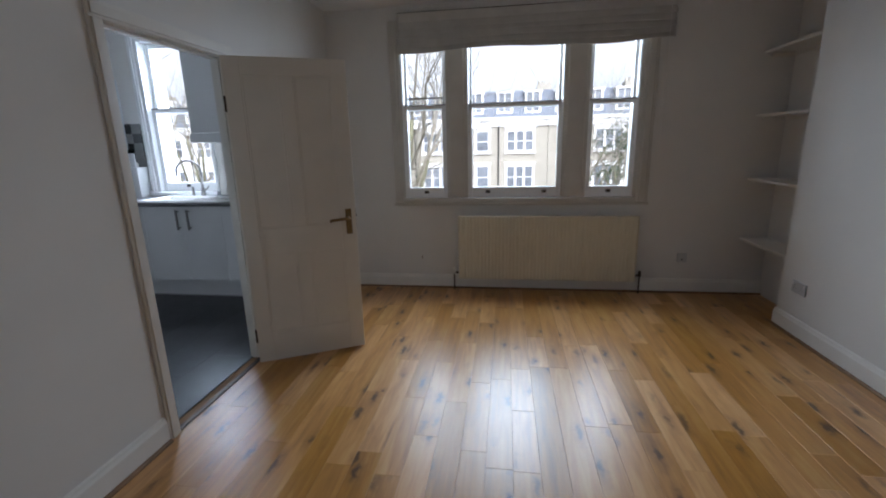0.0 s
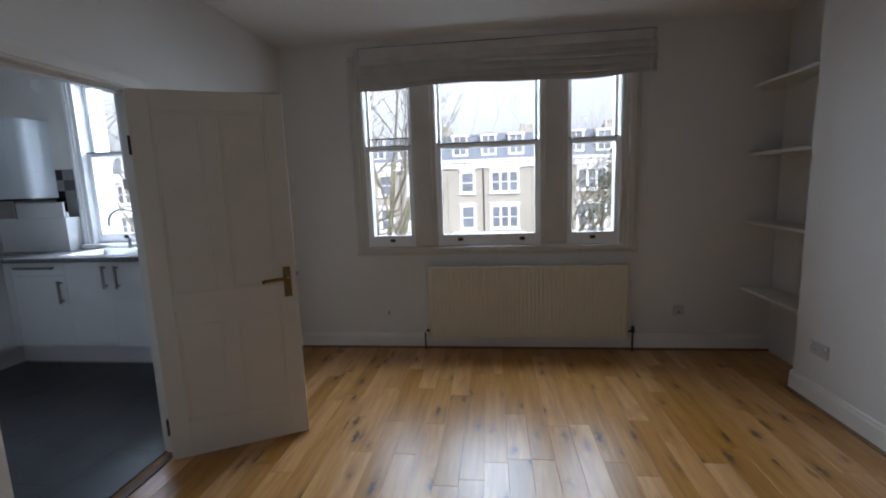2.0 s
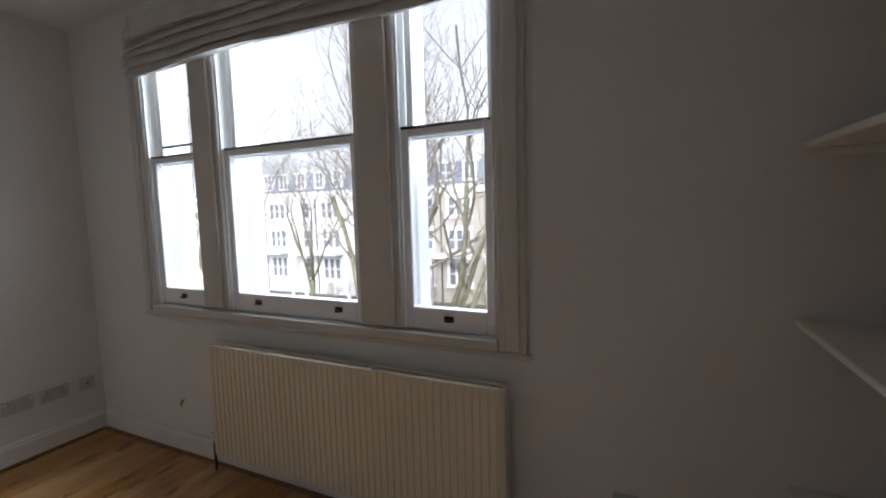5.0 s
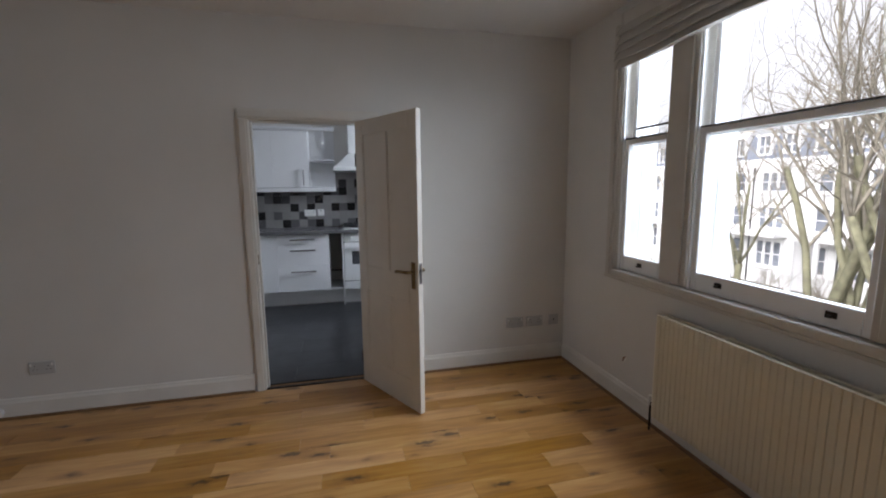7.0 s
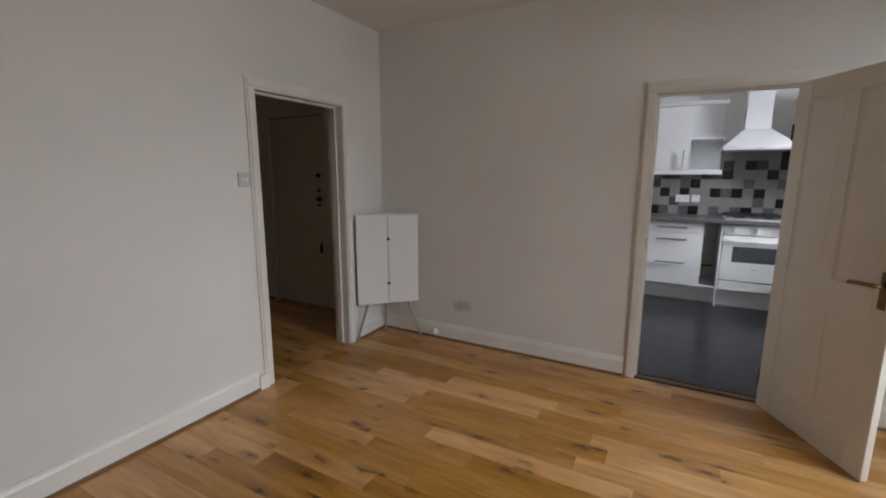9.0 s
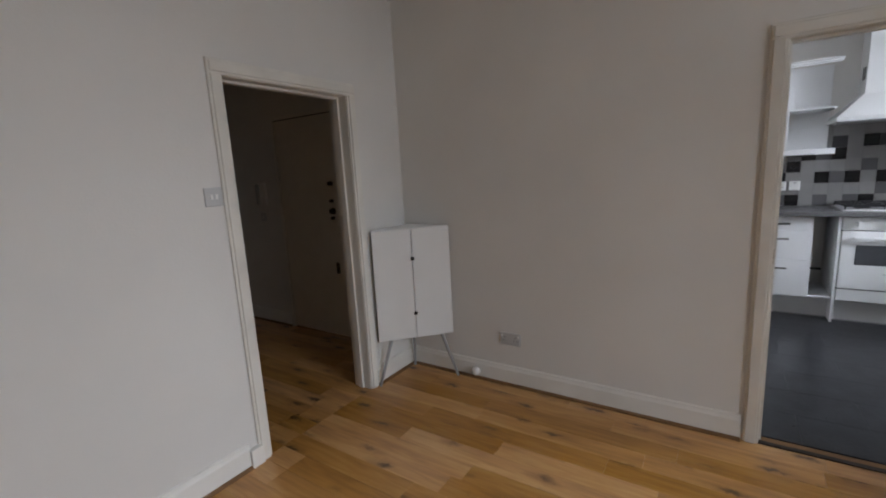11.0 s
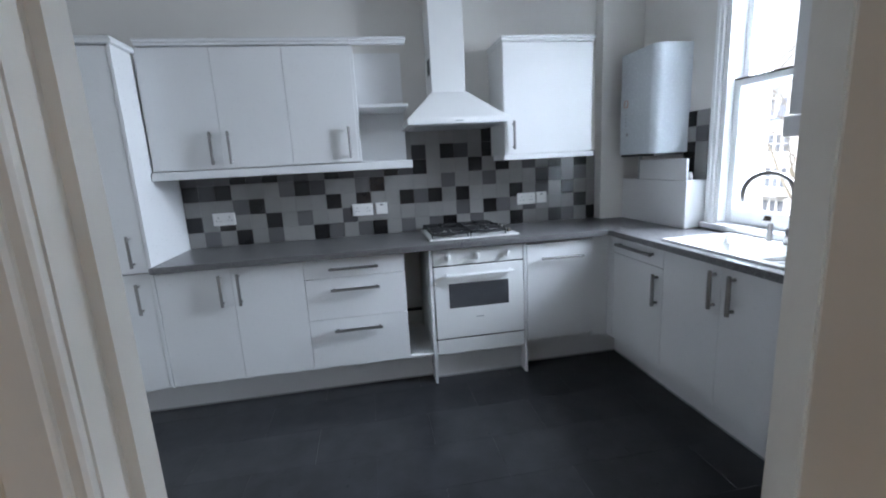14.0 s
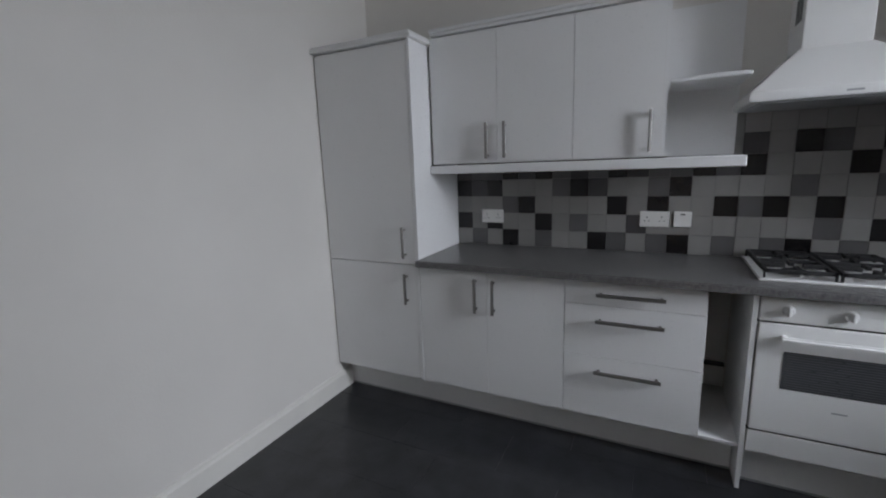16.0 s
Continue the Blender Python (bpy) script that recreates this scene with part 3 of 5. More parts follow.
for nm, b in (("stile", (0.0, 0.095, Z0, Z1)), ("stile", (LW - 0.095, LW, Z0, Z1)), ("bottom_rail", (0.095, LW - 0.095, Z0, 0.21)), ("lock_rail", (0.095, LW - 0.095, 0.74, 0.91)), ("top_rail", (0.095, LW - 0.095, Z1 - 0.10, Z1)), ("muntin", (0.305, 0.385, 0.21, 0.74)), ("muntin", (0.305, 0.385, 0.91, Z1 - 0.10))):
    part(nm, cube(b[0], b[1], -LT, 0.0, b[2], b[3], 0.0025), M_DOOR, door)
for x0, x1 in ((0.095, 0.305), (0.385, LW - 0.095)):
    for z0, z1 in ((0.21, 0.74), (0.91, Z1 - 0.10)):
        part("panel", cube(x0 - 0.004, x1 + 0.004, -LT + 0.006, -0.006, z0 - 0.004, z1 + 0.004), M_DOOR, door)
        for yy in ((-LT + 0.0022, -LT + 0.006), (-0.006, -0.0022)):
            bm = bmesh.new()
            for c in ((x0, x0 + 0.012, z0, z1), (x1 - 0.012, x1, z0, z1), (x0 + 0.012, x1 - 0.012, z0, z0 + 0.012), (x0 + 0.012, x1 - 0.012, z1 - 0.012, z1)):
                box(bm, c[0], c[1], yy[0], yy[1], c[2], c[3], 0.002)
            part("panel_moulding", bm, M_DOOR, door)
for s, y in ((-1, -LT), (1, 0.0)):
    bm = cube(LW - 0.068, LW - 0.028, min(y, y + s * 0.006), max(y, y + s * 0.006), 0.833, 1.003, 0.003)
    plate = part("handle_plate", bm, M_BRASS, door, "worn brass handle plate")
    part("lever", rod([(LW - 0.048, y, 0.943), (LW - 0.048, y + s * 0.045, 0.943), (LW - 0.06, y + s * 0.052, 0.944), (LW - 0.16, y + s * 0.050, 0.938), (LW - 0.172, y + s * 0.046, 0.932)], [0.011, 0.010, 0.010, 0.009, 0.011], 10), M_BRASS, plate, smooth=True)
part("latch_plate", cube(LW, LW + 0.002, -LT + 0.008, -0.008, 0.87, 1.0), M_STEEL, door)
part("latch_bolt", cube(LW, LW + 0.012, -LT + 0.012, -0.012, 0.945, 0.967, 0.002), M_STEEL, door)
for z in (0.20, 1.66):
    part("hinge", cube(-0.008, 0.004, -LT - 0.004, -0.002, z - 0.045, z + 0.045, 0.002), M_BRONZE, door, "dark painted butt hinge")
door.matrix_basis = pose(0.022, -1.662, 0.0, 0, 0, 27.8)

# ---- alcove shelves ----
for z in (0.530, 1.058, 1.583, 2.080):
    sh = thing("alcove_shelf", (BX + 0.12, -0.34, z), "plain white painted alcove shelf on wall battens", "shelf", "alcove shelves")
    part("board", cube(BX + 0.012, EX, -0.678, -0.002, z - 0.020, z, 0.003), M_GLOSS, sh)
    part("batten", cube(BX + 0.06, EX, -0.026, -0.002, z - 0.045, z - 0.021, 0.002), M_GLOSS, sh)
    part("batten", cube(EX - 0.02, EX, -0.66, -0.028, z - 0.045, z - 0.021, 0.002), M_GLOSS, sh)
    part("batten", cube(BX + 0.06, EX - 0.022, -0.679, -0.655, z - 0.045, z - 0.021, 0.002), M_GLOSS, sh)

# ---- sockets and switches ----


PLATE = M_PLATE


def wall_plate(name, axis, a, z, w, h, face, sign, label, category, holes=()):
    ob = thing(name, (face, a, z) if axis == "y" else (a, face, z), label, category)
    d = sorted((face, face + sign * 0.010))
    if axis == "y":
        part("plate", cube(d[0], d[1], a - w / 2, a + w / 2, z - h / 2, z + h / 2, 0.003), PLATE, ob)
    else:
        part("plate", cube(a - w / 2, a + w / 2, d[0], d[1], z - h / 2, z + h / 2, 0.003), PLATE, ob)
    e = sorted((face + sign * 0.0095, face + sign * 0.013))
    for nm, da, dz, ww, hh, mat in holes:
        f = sorted((face + sign * 0.0095, face + sign * 0.0106)) if mat is M_BLACK else e
        if axis == "y":
            part(nm, cube(f[0], f[1], a + da - ww / 2, a + da + ww / 2, z + dz - hh / 2, z + dz + hh / 2), mat, ob)
        else:
            part(nm, cube(a + da - ww / 2, a + da + ww / 2, f[0], f[1], z + dz - hh / 2, z + dz + hh / 2), mat, ob)
    return ob


def socket_holes(cs):
    out = []
    for c in cs:
        out += [("earth_slot", c, 0.012, 0.004, 0.009, M_BLACK), ("pin_slot", c - 0.011, -0.010, 0.008, 0.004, M_BLACK), ("pin_slot", c + 0.011, -0.010, 0.008, 0.004, M_BLACK), ("rocker", c + 0.022 * (1 if c >= 0 else -1), 0.022, 0.010, 0.016, M_PLASTIC)]
    return out


DOUBLE = socket_holes((-0.037, 0.037))
wall_plate("wall_socket", "y", -3.752, 0.325, 0.146, 0.086, 0.0, 1, "white plastic double wall socket above the skirting", "socket", DOUBLE)
wall_plate("wall_socket", "y", -0.445, 0.345, 0.146, 0.086, 0.0, 1, "white plastic double wall socket above the skirting", "socket", DOUBLE)
wall_plate("wall_socket", "y", -0.27, 0.345, 0.146, 0.086, 0.0, 1, "white plastic double wall socket above the skirting", "socket", DOUBLE)
wall_plate("aerial_socket", "y", -0.095, 0.345, 0.086, 0.086, 0.0, 1, "white plastic aerial outlet near the corner", "socket", (("outlet", 0.0, 0.0, 0.012, 0.012, M_BLACK),))
wall_plate("wall_socket", "y", -0.90, 0.355, 0.146, 0.086, BX, -1, "white plastic double wall socket on the chimney breast", "socket", DOUBLE)
wall_plate("phone_socket", "x", 3.264, 0.336, 0.086, 0.086, 0.0, -1, "white plastic phone outlet under the window wall", "socket", (("outlet", 0.0, -0.015, 0.016, 0.012, M_BLACK),))
wall_plate("light_switch", "x", 1.405, 1.385, 0.086, 0.086, SY, 1, "white plastic light switch beside the hall doorway", "switch", (("rocker", -0.012, 0.0, 0.012, 0.022, M_PLASTIC), ("rocker", 0.012, 0.0, 0.012, 0.022, M_PLASTIC)))
stop = thing("door_stop", (0.03, -4.0, 0.06), "small round white door stop on the skirting", "door stop")
bm = bmesh.new()
bmesh.ops.create_uvsphere(bm, u_segments=16, v_segments=10, radius=0.030)
bmesh.ops.translate(bm, verts=bm.verts, vec=(0.046, -4.0, 0.060))
part("ball", bm, M_PLASTIC, stop, smooth=True)
stub = thing("cable_stub", (0.834, -0.01, 0.32), "short brown cable end sticking out of the wall", "cable")
part("cable", rod([(0.834, 0.002, 0.325), (0.834, -0.016, 0.322), (0.836, -0.022, 0.30)], 0.005, 8), M_BEAD, stub)

# ---- corner cabinet on splayed legs ----
cab = thing("corner_cabinet", (0.16, -4.45, 0.0), "white two-door metal corner cabinet on three splayed grey legs", "cabinet")
CA, CB = Vector((0.028, -4.185, 0)), Vector((0.408, SY + 0.028, 0))    # front corners
bm = bmesh.new()
plan = [CA, Vector((0.028, SY + 0.028, 0)), CB]
lo = [bm.verts.new((p.x, p.y, 0.312)) for p in plan]
hi = [bm.verts.new((p.x, p.y, 1.085)) for p in plan]
for k in range(3):
    bm.faces.new((lo[k], lo[(k + 1) % 3], hi[(k + 1) % 3], hi[k]))
bm.faces.new(lo[::-1])
bm.faces.new(hi)
part("body", bm, M_WHITEMET, cab)
run = (CB - CA)
out = Vector((-run.y, run.x, 0)).normalized()
if out.dot(Vector((1, 1, 0))) < 0:
    out = -out
for k in range(2):
    a, b = CA + run * (0.004 + 0.5 * k), CA + run * (0.496 + 0.5 * k)
    bm = bmesh.new()
    vs = []
    for p in (a, b, b + out * 0.016, a + out * 0.016):
        vs.append((bm.verts.new((p.x, p.y, 0.316)), bm.verts.new((p.x, p.y, 1.081))))
    for i in range(4):
        j = (i + 1) % 4
        bm.faces.new((vs[i][0], vs[j][0], vs[j][1], vs[i][1]))
    bm.faces.new([v[0] for v in vs[::-1]])
    bm.faces.new([v[1] for v in vs])
    bmesh.ops.recalc_face_normals(bm, faces=bm.faces)
    bmesh.ops.bevel(bm, geom=list(bm.edges), offset=0.002, segments=1, affect="EDGES")
    cdoor = part("cabinet_door", bm, M_WHITEMET, cab)
mid = CA + run * 0.5 + out * 0.0165
for z in (0.496, 0.880):
    part("knob", rod([mid + Vector((0, 0, z)), mid + out * 0.012 + Vector((0, 0, z))], [0.011, 0.014], 12), M_BLACK, cab, "small round black knob")
for top, foot in ((CA + run * 0.16 + out * 0.0, CA + run * -0.02 + out * 0.05), (CA + run * 0.84, CA + run * 1.03 + out * 0.03), (Vector((0.06, SY + 0.06, 0)), Vector((0.045, SY + 0.045, 0)))):
    part("leg", rod([(top.x, top.y, 0.315), (foot.x, foot.y, 0.0)], [0.013, 0.009], 10), M_GREYMET, cab)

# ---- hall: doors and intercom ----
fd = tagged(new("door_2"), "cream flush entrance door with several locks, shut", "door", kind="structure")
fd.location = (HX0, -5.8, 0.0)
part("leaf", cube(HX0 - 0.05, HX0 - 0.008, -6.16, -5.39, 0.008, 1.99, 0.003), M_DOOR, fd)
for y0, y1, z0, z1 in ((-6.19, -6.16, 0, 1.99), (-5.39, -5.36, 0, 1.99), (-6.19, -5.36, 1.993, 2.02)):
    part("door_frame", cube(HX0 - 0.10, HX0 + 0.004, y0, y1, z0, z1), M_CREAM, fd)
part("head_gap", cube(HX0 - 0.012, HX0 + 0.002, -6.15, -5.40, 1.986, 1.994), M_BLACK, fd)
for z, r in ((1.40, 0.022), (1.25, 0.016), (1.16, 0.030), (1.10, 0.016)):
    part("lock", rod([(HX0 - 0.010, -5.47, z), (HX0 + 0.022, -5.47, z)], [r, r * 0.8], 14), M_BRONZE, fd, "dark round door lock")
part("letter_plate", cube(HX0 - 0.009, HX0 + 0.010, -5.485, -5.455, 0.60, 0.70, 0.003), M_BRONZE, fd)
od = tagged(new("door_3"), "cream painted inner door in a shadowy hall, shut", "door", kind="structure")
od.location = (HX0, -7.7, 0.0)
part("leaf", cube(HX0 - 0.06, HX0 - 0.02, -8.055, -7.435, 0.004, 1.858, 0.003), M_DOOR, od)
for y0, y1, z0, z1 in ((-8.13, -8.06, 0, 1.93), (-7.43, -7.36, 0, 1.93), (-8.06, -7.43, 1.86, 1.93)):
    part("architrave", cube(HX0 + 0.001, HX0 + 0.012, y0, y1, z0, z1, 0.004), M_CREAM, od)
ph = thing("entry_phone", (HX0, -6.42, 1.32), "white plastic entry phone on the hall wall", "intercom")
part("base", cube(HX0 + 0.001, HX0 + 0.03, -6.48, -6.36, 1.22, 1.43, 0.006), M_PLASTIC, ph)
part("handset", cube(HX0 + 0.031, HX0 + 0.06, -6.475, -6.43, 1.225, 1.425, 0.01), M_GREYMET, ph)
wall_plate("light_switch", "y", -6.46, 1.10, 0.086, 0.086, HX0, 1, "white plastic hall light switch", "switch", (("rocker", 0.0, 0.0, 0.012, 0.02, M_PLASTIC),))

# ---- kitchen units ----
PLATE = M_PLASTIC
BF, UF, RF = -2.245, -2.440, -2.472     # fronts of base, wall and right wall units
WT, WU = 0.948, 0.912                   # worktop top and underside
PL = 0.200                              # plinth top
NF = -0.570                             # front of the units under the window


def bar_handle(parent, a, b, out, r=0.0085, stand=0.032):
    """A steel bar handle from a to b, standing off along out."""
    a, b, out = Vector(a), Vector(b), Vector(out)
    d = (b - a).normalized()
    h = part("handle", rod([a + out * stand, b + out * stand], r, 10), M_STEEL, parent, "brushed steel bar handle", smooth=False)
    for p in (a + d * 0.018, b - d * 0.018):
        part("post", rod([p, p + out * stand], r * 0.8, 8), M_STEEL, h)
    return h


def front(parent, name, x0, x1, y0, y1, z0, z1):
    g = 0.0012
    if x1 - x0 < 0.03:
        y0, y1 = y0 - g, y1 + g
    else:
        x0, x1 = x0 - g, x1 + g
    return part(name, cube(x0, x1, y0, y1, z0 - g, z1 + g, 0.0014, 2), M_UNIT, parent)


FX = Vector((1, 0, 0))
FY = Vector((0, -1, 0))
# tall larder unit
tall = thing("larder_unit", (-2.53, -3.70, 0.0), "tall white fridge-freezer housing unit with two doors", "cabinet")
part("carcass", cube(KX + 0.002, BF - 0.022, -4.020, -3.385, PL, 2.13, 0.001), M_CARC, tall)
d = front(tall, "upper_door", BF - 0.020, BF, -4.030, -3.405, 0.918, 2.120)
bar_handle(d, (BF, -3.470, 0.955), (BF, -3.470, 1.135), FX)
d = front(tall, "lower_door", BF - 0.020, BF, -4.030, -3.405, PL + 0.006, 0.910)
bar_handle(d, (BF, -3.470, 0.680), (BF, -3.470, 0.860), FX)
part("end_panel", cube(KX + 0.002, BF + 0.002, -3.402, -3.384, PL - 0.0, 2.13, 0.001), M_UNIT, tall)
bm = cube(KX + 0.002, BF + 0.030, -4.036, -3.360, 2.130, 2.152, 0.004)
box(bm, KX + 0.002, BF + 0.018, -4.036, -3.372, 2.152, 2.168, 0.004)
part("cornice", bm, M_UNIT, tall)

# wall units left of the hood
wu = thing("wall_unit", (-2.62, -2.95, 1.47), "white double-door wall cabinet with steel handles", "cabinet", "wall units")
part("carcass", cube(KX + 0.002, UF - 0.021, -3.380, -2.578, 1.475, 2.165), M_CARC, wu)
d = front(wu, "cabinet_door", UF - 0.019, UF, -3.362, -2.975, 1.480, 2.160)
bar_handle(d, (UF, -3.028, 1.500), (UF, -3.028, 1.690), FX)
d = front(wu, "cabinet_door", UF - 0.019, UF, -2.971, -2.578, 1.480, 2.160)
bar_handle(d, (UF, -2.926, 1.500), (UF, -2.926, 1.690), FX)
wv = thing("wall_unit", (-2.62, -2.35, 1.47), "white single-door wall cabinet with a steel handle", "cabinet", "wall units")
part("carcass", cube(KX + 0.002, UF - 0.021, -2.576, -2.182, 1.475, 2.165), M_CARC, wv)
d = front(wv, "cabinet_door", UF - 0.019, UF, -2.574, -2.182, 1.480, 2.160)
bar_handle(d, (UF, -2.226, 1.500), (UF, -2.226, 1.690), FX)
os_ = thing("open_shelf_unit", (-2.62, -1.99, 1.47), "white open-ended shelf unit beside the cooker hood", "shelf")
part("back_board", cube(KX + 0.002, KX + 0.012, -2.180, -1.846, 1.475, 2.200), M_UNIT, os_)
part("side_board", cube(KX + 0.012, UF - 0.004, -2.180, -2.163, 1.475, 2.165), M_UNIT, os_)
for z0, z1, y1 in ((1.800, 1.818, -1.848), (1.452, 1.472, -1.852)):
    part("shelf", cube(KX + 0.012, UF + (0.004 if z0 < 2 else -0.02), -2.152, y1, z0, z1, 0.004), M_UNIT, os_)
pel = thing("pelmet", (-2.6, -2.6, 1.44), "white light pelmet under the wall cabinets", "pelmet")
part("board", cube(UF - 0.03, UF + 0.014, -3.382, -1.842, 1.422, 1.470, 0.004), M_UNIT, pel)
cor = thing("cornice", (-2.6, -2.6, 2.17), "white cornice along the tops of the wall cabinets", "cornice")
bm = cube(KX + 0.002, UF + 0.012, -3.358, -2.182, 2.168, 2.186, 0.004)
box(bm, KX + 0.002, UF + 0.024, -3.358, -2.182, 2.186, 2.204, 0.004)
box(bm, UF - 0.030, UF + 0.012, -2.182, -1.846, 2.168, 2.186, 0.002)
box(bm, UF - 0.030, UF + 0.024, -2.182, -1.840, 2.186, 2.204, 0.002)
part("board", bm, M_UNIT, cor)

# wall unit right of the hood
ru = thing("wall_unit", (-2.62, -0.84, 1.45), "white single-door wall cabinet beside the cooker hood", "cabinet", "wall units")
part("carcass", cube(KX + 0.002, RF - 0.021, -1.210, -0.582, 1.470, 2.183), M_CARC, ru)
d = front(ru, "cabinet_door", RF - 0.019, RF, -1.208, -0.584, 1.475, 2.178)
bar_handle(d, (RF, -1.150, 1.503), (RF, -1.150, 1.688), FX)
part("pelmet", cube(KX + 0.1, RF + 0.012, -1.222, -0.572, 1.435, 1.469, 0.004), M_UNIT, ru)
bm = cube(KX + 0.002, RF + 0.010, -1.218, -0.576, 2.184, 2.200, 0.004)
box(bm, KX + 0.002, RF + 0.022, -1.226, -0.568, 2.200, 2.218, 0.004)
part("cornice", bm, M_UNIT, ru)

# base units along the cooker wall
bu = thing("base_unit", (-2.5, -2.97, 0.0), "white double-door base cabinet with steel handles", "cabinet", "base units")
part("carcass", cube(KX + 0.002, BF - 0.021, -3.382, -2.566, PL, WU - 0.002), M_CARC, bu)
d = front(bu, "cabinet_door", BF - 0.019, BF, -3.380, -2.976, PL + 0.006, WU - 0.008)
bar_handle(d, (BF, -3.035, 0.680), (BF, -3.035, 0.870), FX)
d = front(bu, "cabinet_door", BF - 0.019, BF, -2.972, -2.567, PL + 0.006, WU - 0.008)
bar_handle(d, (BF, -2.934, 0.680), (BF, -2.934, 0.870), FX)
dr = thing("drawer_unit", (-2.5, -2.26, 0.0), "white three-drawer base unit with long steel handles", "drawers")
part("carcass", cube(KX + 0.002, BF - 0.021, -2.563, -1.957, PL, WU - 0.002), M_CARC, dr)
for z0, z1 in ((0.790, WU - 0.008), (0.527, 0.785), (PL + 0.006, 0.522)):
    d = front(dr, "drawer_front", BF - 0.019, BF, -2.562, -1.958, z0, z1)
    zc = z1 - (0.058 if z1 > 0.8 else 0.071) if z1 > 0.6 else z1 - 0.070
    bar_handle(d, (BF, -2.414, zc), (BF, -2.120, zc), FX, 0.009)
ni = thing("open_niche", (-2.5, -1.88, 0.0), "narrow white open niche between drawers and cooker", "shelf")
part("niche_floor", cube(KX + 0.02, BF - 0.002, -1.955, -1.803, PL, PL + 0.018, 0.002), M_UNIT, ni)
part("niche_back", cube(KX + 0.002, KX + 0.018, -1.955, -1.803, PL, WU - 0.002), M_CARC, ni)
part("back_batten", cube(KX + 0.018, KX + 0.05, -1.95, -1.808, 0.345, 0.36), M_BLACK, ni)
# floor-length side panels of the cooker housing
for y in (-1.801, -1.175):
    sp = thing("side_panel", (-2.5, y + 0.009, 0.0), "white board panel running down to the floor beside the cooker", "panel", "cooker side panels")
    part("board", cube(KX + 0.05, BF + 0.004, y, y + 0.018, 0.0, WU - 0.002, 0.001), M_UNIT, sp)

# plinths
for nm, b in (("plinth", (BF - 0.140, BF - 0.124, -4.036, -1.803, 0.0, PL - 0.002)), ("plinth", (BF - 0.090, BF - 0.074, -1.781, -1.177, 0.0, 0.190)), ("plinth", (BF - 0.150, BF - 0.134, -1.155, -0.413, 0.0, PL - 0.002)), ("plinth", (BF - 0.133, PX - 0.004, -0.428, -0.412, 0.0, PL - 0.002))):
    p = thing(nm, (b[0], b[2], 0.0), "white plinth board under the base units", "plinth", "plinths")
    part("board", cube(*b, 0.001), M_UNIT, p)
    face = (b[1], b[1] + 0.003, b[2], b[3]) if b[1] - b[0] < 0.05 else (b[0], b[1], b[2] - 0.003, b[2])
    part("floor_seal", cube(*face, 0.0, 0.010), M_GREYMET, p, "thin grey seal along the floor")

# oven
ov = thing("oven", (-2.5, -1.47, 0.2), "white built-in electric oven with three knobs and dark glass", "oven")
part("body", cube(KX + 0.1, BF - 0.022, -1.778, -1.178, 0.21, 0.905), M_ENAMEL, ov)
part("control_panel", cube(BF - 0.02, BF + 0.004, -1.776, -1.180, 0.798, 0.902, 0.004, 2), M_ENAMEL, ov)
od_ = part("oven_door", cube(BF - 0.02, BF + 0.006, -1.776, -1.180, 0.306, 0.790, 0.004, 2), M_ENAMEL, ov)
part("door_gap", cube(BF - 0.021, BF - 0.004, -1.778, -1.178, 0.789, 0.799), M_BLACK, ov)
part("door_gap", cube(BF - 0.021, BF - 0.004, -1.778, -1.178, 0.297, 0.307), M_BLACK, ov)
part("glass", cube(BF + 0.0055, BF + 0.008, -1.682, -1.284, 0.512, 0.676, 0.001), M_DARKGLASS, od_, "dark oven window")
# rack lines laid on the glass, their glint painted in
for z in [0.520 + 0.0106 * k for k in range(15)]:
    part("rack_bar", cube(BF + 0.0078, BF + 0.0084, -1.672, -1.294, z, z + 0.0035), M_OVENLINE, od_)
h = part("oven_handle", cube(BF + 0.030, BF + 0.048, -1.706, -1.255, 0.724, 0.748, 0.007, 2), M_ENAMEL, od_)
for y in (-1.688, -1.273):
    part("handle_post", cube(BF + 0.005, BF + 0.036, y - 0.011, y + 0.011, 0.727, 0.746, 0.004), M_ENAMEL, h)
for y in (-1.682, -1.488, -1.294):
    k = part("knob", rod([(BF + 0.003, y, 0.850), (BF + 0.016, y, 0.850), (BF + 0.020, y, 0.850)], [0.021, 0.019, 0.016], 20), M_ENAMEL, ov)
    part("knob_grip", cube(BF + 0.018, BF + 0.034, y - 0.006, y + 0.006, 0.832, 0.868, 0.003), M_ENAMEL, k)
part("lower_panel", cube(BF - 0.02, BF + 0.002, -1.776, -1.180, 0.196, 0.297, 0.003), M_ENAMEL, ov)
part("maker_mark", cube(BF + 0.006, BF + 0.0068, -1.508, -1.458, 0.437, 0.443), M_GREYMET, od_)

# integrated appliance door
dw = thing("appliance_door_unit", (-2.5, -0.85, 0.0), "white integrated appliance door hanging slightly loose", "cabinet")
part("carcass", cube(KX + 0.05, BF - 0.04, -1.152, -0.600, PL, WU - 0.02), M_CARC, dw)
d = front(dw, "appliance_door", BF - 0.018, BF + 0.004, -1.150, -0.692, 0.232, 0.888)
bar_handle(d, (BF + 0.004, -1.060, 0.792), (BF + 0.004, -0.770, 0.792), FX, 0.0085)
part("corner_post", cube(BF - 0.02, BF - 0.002, -0.688, -0.572, PL, WU - 0.004), M_UNIT, dw)
part("steel_strip", cube(BF - 0.014, BF - 0.002, -1.145, -0.70, 0.894, 0.905), M_STEEL, dw)

# base units under the window
nu = thing("base_unit", (-1.84, -0.3, 0.0), "white base cabinet with a drawer over one door", "cabinet", "base units")
